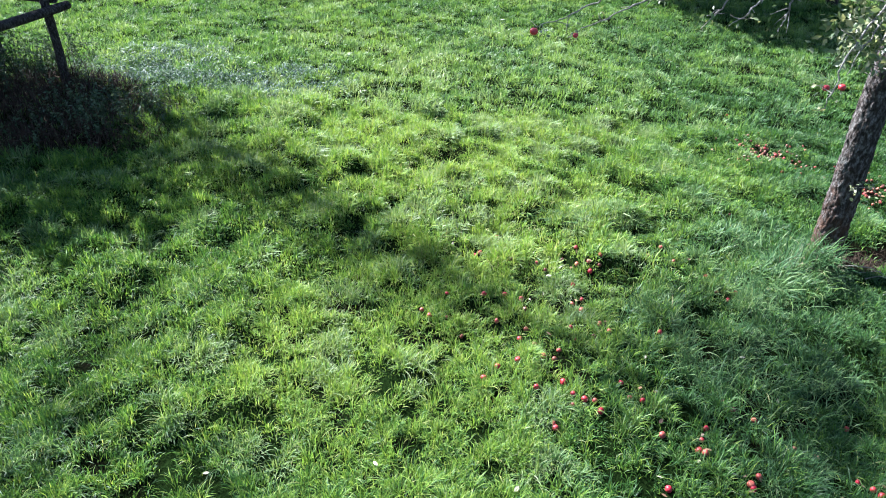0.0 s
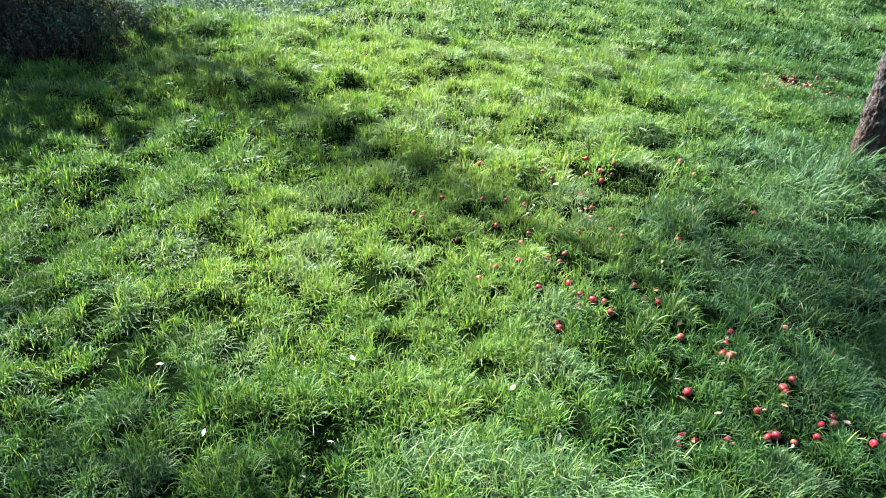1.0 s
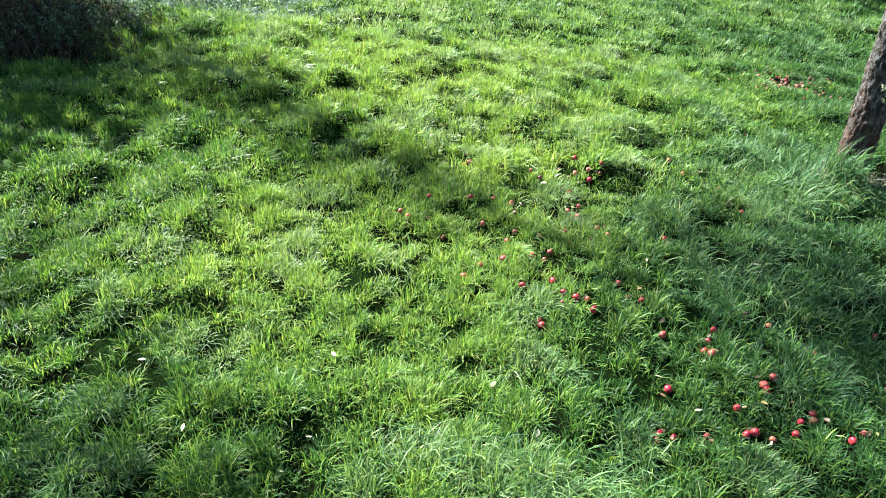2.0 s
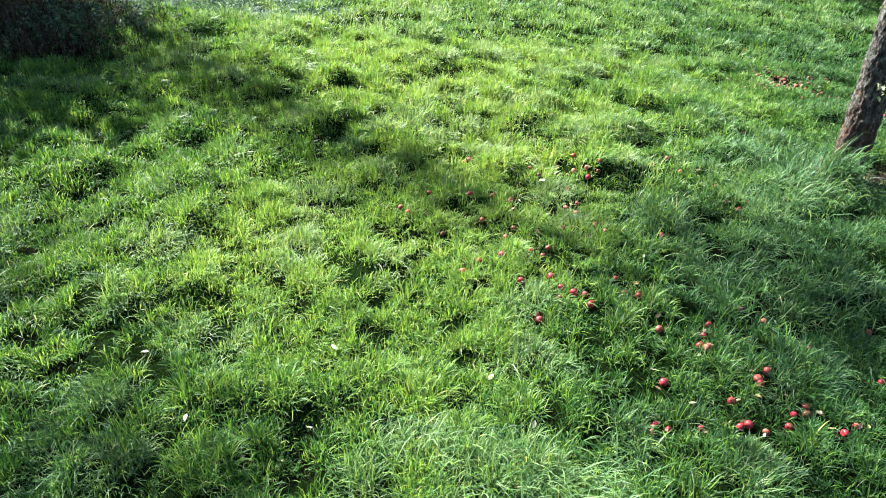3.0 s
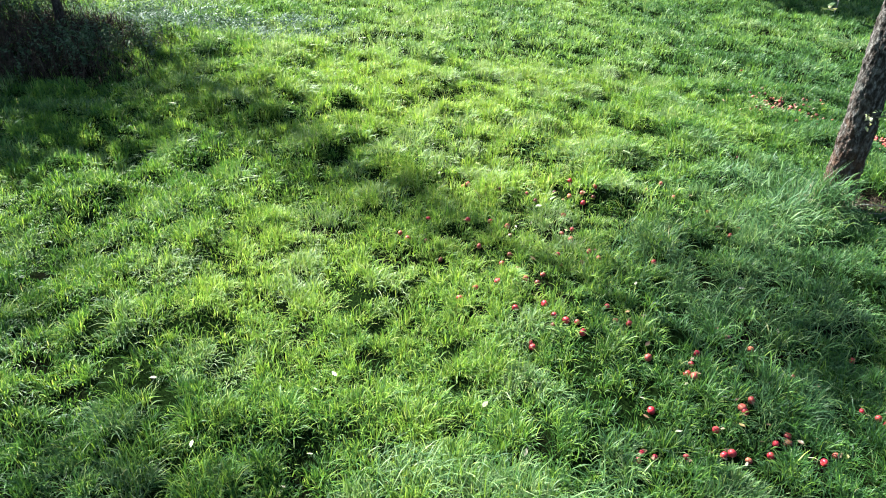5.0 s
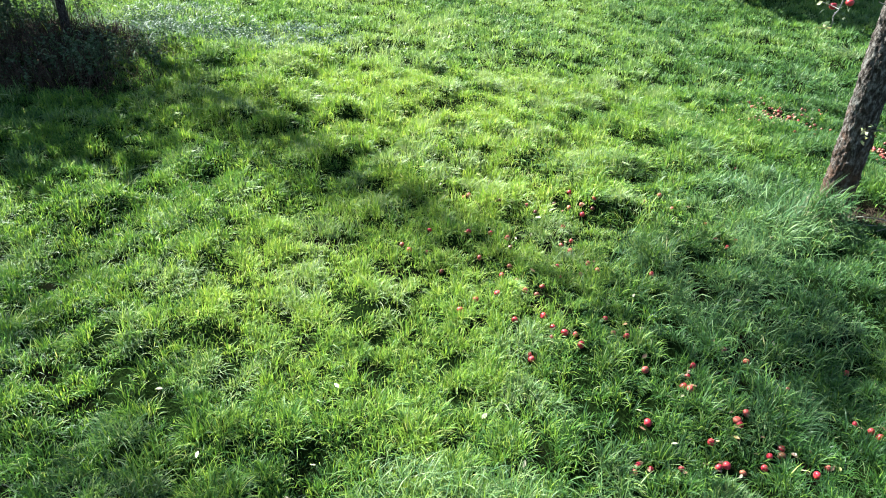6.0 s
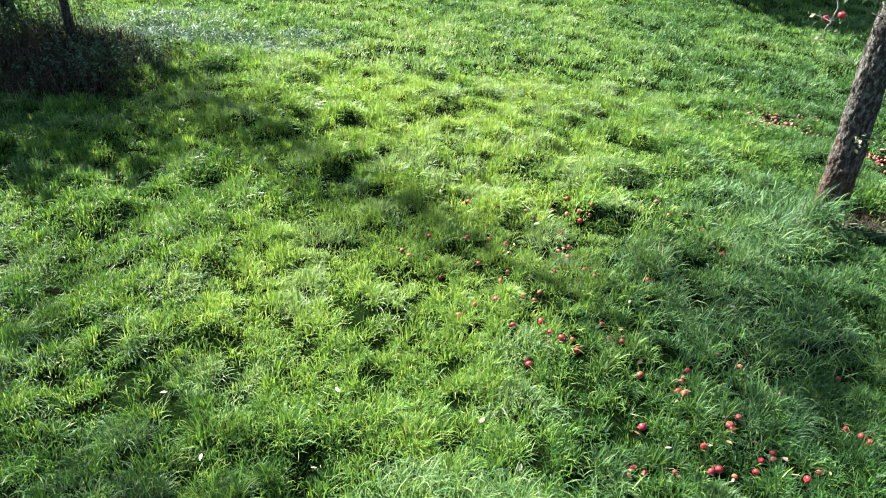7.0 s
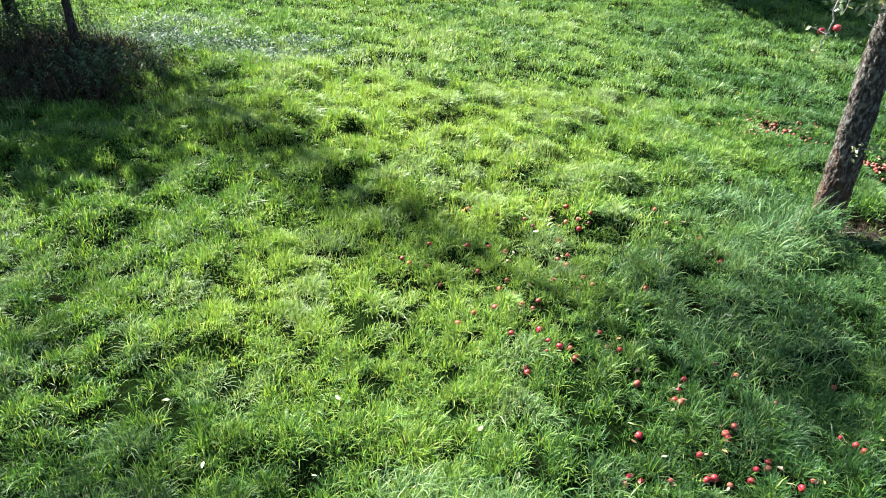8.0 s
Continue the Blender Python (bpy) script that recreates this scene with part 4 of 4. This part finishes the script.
def build_shrub(name, label, place, trunk_r, height, zones, seed, size=(0.06, 0.12)):
    """A leafy tree or bush. zones: lowest and highest height of foliage, its radius, clumps, leaves and sideways offset."""
    x, y = place
    ob = thing(name, (x, y, float(soil(x, y))), label, "tree" if trunk_r > 0.1 else "bush")
    rnd = random.Random(seed)
    line = wander((0, 0, -0.2), (0.02, 0.0, 1), height * 0.85, 16, -0.3, seed, 0.03)
    part("trunk", smooth(mesh_from("trunk", *tube(line, [trunk_r * (1 - 0.85 * i / 16) for i in range(17)], 14, 0.12, seed), MAT_WOOD)), ob)
    for low, high, radius, clumps, leaves, ox, oy in zones:
        pts = []
        for k in range(clumps):
            u = rnd.uniform(0, 1)
            z = low + (high - low) * u
            r = radius * (math.sin(math.pi * min(0.97, 0.12 + 0.85 * u)) ** 0.6) * math.sqrt(rnd.uniform(0.02, 1.0))
            a = rnd.uniform(0, 6.28)
            q = Vector((ox + r * math.cos(a), oy + r * math.sin(a), z))
            j = min(16, max(2, int(16 * (z - 0.35 * r) / (height * 0.85))))
            if k % max(5, clumps // 16) == 0:
                part("bough", smooth(mesh_from("bough", *tube([line[j], line[j].lerp(q, 0.5) + Vector((0, 0, 0.08)), q], [trunk_r * 0.22, trunk_r * 0.14, 0.006], 6), MAT_WOOD)), ob)
            pts.append(q)
        s = np.array([tuple(p) for p in pts])
        per = leaves // clumps
        wide = np.random.uniform(0.12, 0.26, len(s)) * (0.75 + 0.25 * radius)
        c = np.repeat(s, per, 0) + np.random.normal(0, 1, (len(s) * per, 3)) * np.repeat(wide, per)[:, None]
        c = c[c[:, 2] > low * 0.8]
        c, t, a = leaf_cloud(c, np.random.uniform(*size, len(c)), np.random.uniform(0, 0.75, len(c)))
        part("foliage", mesh_from("foliage", c, t, MAT_HEDGE, a), ob)
    return ob


def build_twigs():
    """Dry twigs lying over the hollow beside the tree's foot."""
    for k, (a, b, r) in enumerate((((3.93, 5.74), (4.58, 5.62), 0.006), ((4.32, 5.62), (4.52, 5.42), 0.005), ((4.25, 5.75), (4.62, 5.86), 0.0045),
                                   ((4.40, 5.40), (4.72, 5.50), 0.0045), ((3.85, 5.86), (4.10, 5.70), 0.005))):
        rnd = random.Random(80 + k)
        line = []
        for i in range(9):
            x, y = a[0] + (b[0] - a[0]) * i / 8, a[1] + (b[1] - a[1]) * i / 8
            line.append(Vector((x + rnd.gauss(0, 0.008), y + rnd.gauss(0, 0.008), float(soil(x, y)) + 0.03 + 0.12 * math.sin(math.pi * i / 8) * (k < 2))))
        base = line[0].copy()
        ob = new("dry_twig", smooth(mesh_from("dry_twig", *tube([p - base for p in line], [r * (1 - 0.06 * i) for i in range(9)], 6), MAT_TWIG)))
        ob.location = base
        tagged(ob, "thin pale dry twig lying beside the tree foot", "twig", "dry twigs")


build_twigs()
build_apple_tree()
# tall ivy-clad tree by the fence corner: its long shadow crosses the meadow, its crown shades the near grass
# foliage is out of view; the offset zones are added to shape its shade
build_shrub("ivy_tree", "tall dark-stemmed ivy-clad tree growing beside the fence corner", (-7.8, 12.06), 0.115, 12.4,
            [(2.0, 8.9, 0.78, 400, 5800, 0, 0), (3.7, 6.3, 0.6, 60, 2600, -0.52, -0.61), (8.9, 12.4, 2.0, 44, 6600, 1.6, -0.85)], 11, (0.06, 0.10))
# dense unseen bushes added beyond the heap to shade it
BUSH = "dense dark green bush added out of view to shade the bramble heap"
for spot, (low, high, wide), seed in (((-8.2, 10.2), (1.3, 5.0, 1.4), 12), ((-8.7, 11.4), (0.5, 5.2, 1.2), 13), ((-9.4, 9.0), (0.3, 3.9, 1.6), 15), ((-8.2, 8.3), (0.3, 3.2, 1.0), 16)):
    build_shrub("hedge_bush", BUSH, spot, 0.07, high, [(low, high, wide, 66, 3100, 0, 0)], seed, (0.14, 0.25))
# unseen tree added beside the bushes, whose thin crown dapples the near grass
build_shrub("orchard_tree", "slender thin-crowned tree added out of view to dapple the near grass", (-10.4, 9.5), 0.08, 10.2, [(7.0, 10.2, 1.8, 34, 2200, 0, 0)], 17, (0.08, 0.14))
# unseen neighbour of the far tree, added to block sky over the darkest grass
build_shrub("orchard_tree", "broad leafy tree added out of view to block sky over the far meadow", (9.8, 17.8), 0.15, 7.5, [(2.4, 7.5, 3.0, 120, 7000, 0, 0)], 18, (0.25, 0.4))
# unseen tree added behind the view, whose shade falls across the far meadow
build_shrub("orchard_tree", "leafy tree added out of view further back to shade the far meadow", (5.6, 18.9), 0.16, 8.6, [(2.0, 8.6, 2.6, 280, 19000, 0, 0)], 14, (0.2, 0.32))



# ---- fallen apples and leaves ----
def build_fallen():
    rnd = random.Random(4)
    proto = {}
    words = {"red": "glossy red fallen apple lying in the grass", "pale": "pale pinkish fallen apple lying in the grass",
             "rotten": "dark brown rotting fallen apple in the grass"}
    for k, skin in SKINS.items():
        ob = new("fallen_apple", skin)
        part("stalk", STALK, ob)
        proto[k] = tagged(ob, words[k], "apple", "fallen apples")
    used = set()
    drift = [(rnd.gauss(4.55, 0.28), rnd.gauss(8.75, 0.28)) for _ in range(44)] + [(rnd.gauss(5.45, 0.25), rnd.gauss(7.75, 0.3)) for _ in range(50)]
    for pts, cut in ((OPEN, (0.62, 0.82)), (MORE, (0.55, 0.8)), (FRONT, (0.86, 0.92)), (BACK, (0.3, 0.62)), (drift, (0.10, 0.34))):
        for x, y in pts:
            u = rnd.random()
            k = "red" if u < cut[0] else "pale" if u < cut[1] else "rotten"
            s = rnd.uniform(0.62, 0.9) * (0.85 if y > 7.3 else 1.03 if y < 3.3 else 1)
            m = pose(x, y, float(soil(x, y)) + 0.014 + 0.018 * rnd.random(), rnd.uniform(0, 360), rnd.uniform(0, 360), rnd.uniform(0, 360))
            if k in used:
                ob = copy_thing(proto[k], m)
            else:
                ob = proto[k]
                ob.matrix_basis = m
                used.add(k)
            ob.scale = (s * rnd.uniform(0.92, 1.08), s * rnd.uniform(0.92, 1.08), s * rnd.uniform(0.86, 1.0))


def build_leaves():
    rnd = random.Random(9)
    co = [(-0.5, 0, 0), (-0.2, 0.24, 0.05), (0.15, 0.22, 0.06), (0.5, 0, 0.02), (0.15, -0.22, 0.05), (-0.2, -0.24, 0.06), (-0.2, 0, 0), (0.15, 0, 0.01)]
    top = [(0, 6, 1), (1, 6, 7), (1, 7, 2), (2, 7, 3), (0, 5, 6), (5, 7, 6), (5, 4, 7), (4, 3, 7)]
    thick = np.array(co + [(x, y, z - 0.012) for x, y, z in co])
    tris = np.array(top + [(c + 8, b + 8, a + 8) for a, b, c in top])
    brown = [(rnd.gauss(4.6, 0.35), rnd.gauss(8.75, 0.28)) for _ in range(44)] + [(rnd.gauss(5.45, 0.3), rnd.gauss(7.8, 0.35)) for _ in range(30)]
    brown += [(x + rnd.gauss(0, 0.06), y + rnd.gauss(0, 0.06)) for x, y in FRONT + MORE[::2]]
    for spots, skin, words in ((LEAVES, MAT_LITTER, "pale dry fallen leaf lying on the grass"), (brown, MAT_BROWN, "brown rotting leaf among the fallen apples")):
        me = mesh_from("fallen_leaf", thick * 0.06, tris, skin)
        for x, y in spots:
            ob = new("fallen_leaf", me)
            ob.matrix_basis = pose(x, y, float(soil(x, y)) + (0.05 if skin is MAT_LITTER else 0.035), rnd.gauss(0, 18), rnd.gauss(0, 18), rnd.uniform(0, 360))
            s = rnd.uniform(0.6, 1.05)
            ob.scale = (s, s * rnd.uniform(0.8, 1.1), s)
            tagged(ob, words, "leaf", "fallen leaves")


build_fallen()
build_leaves()
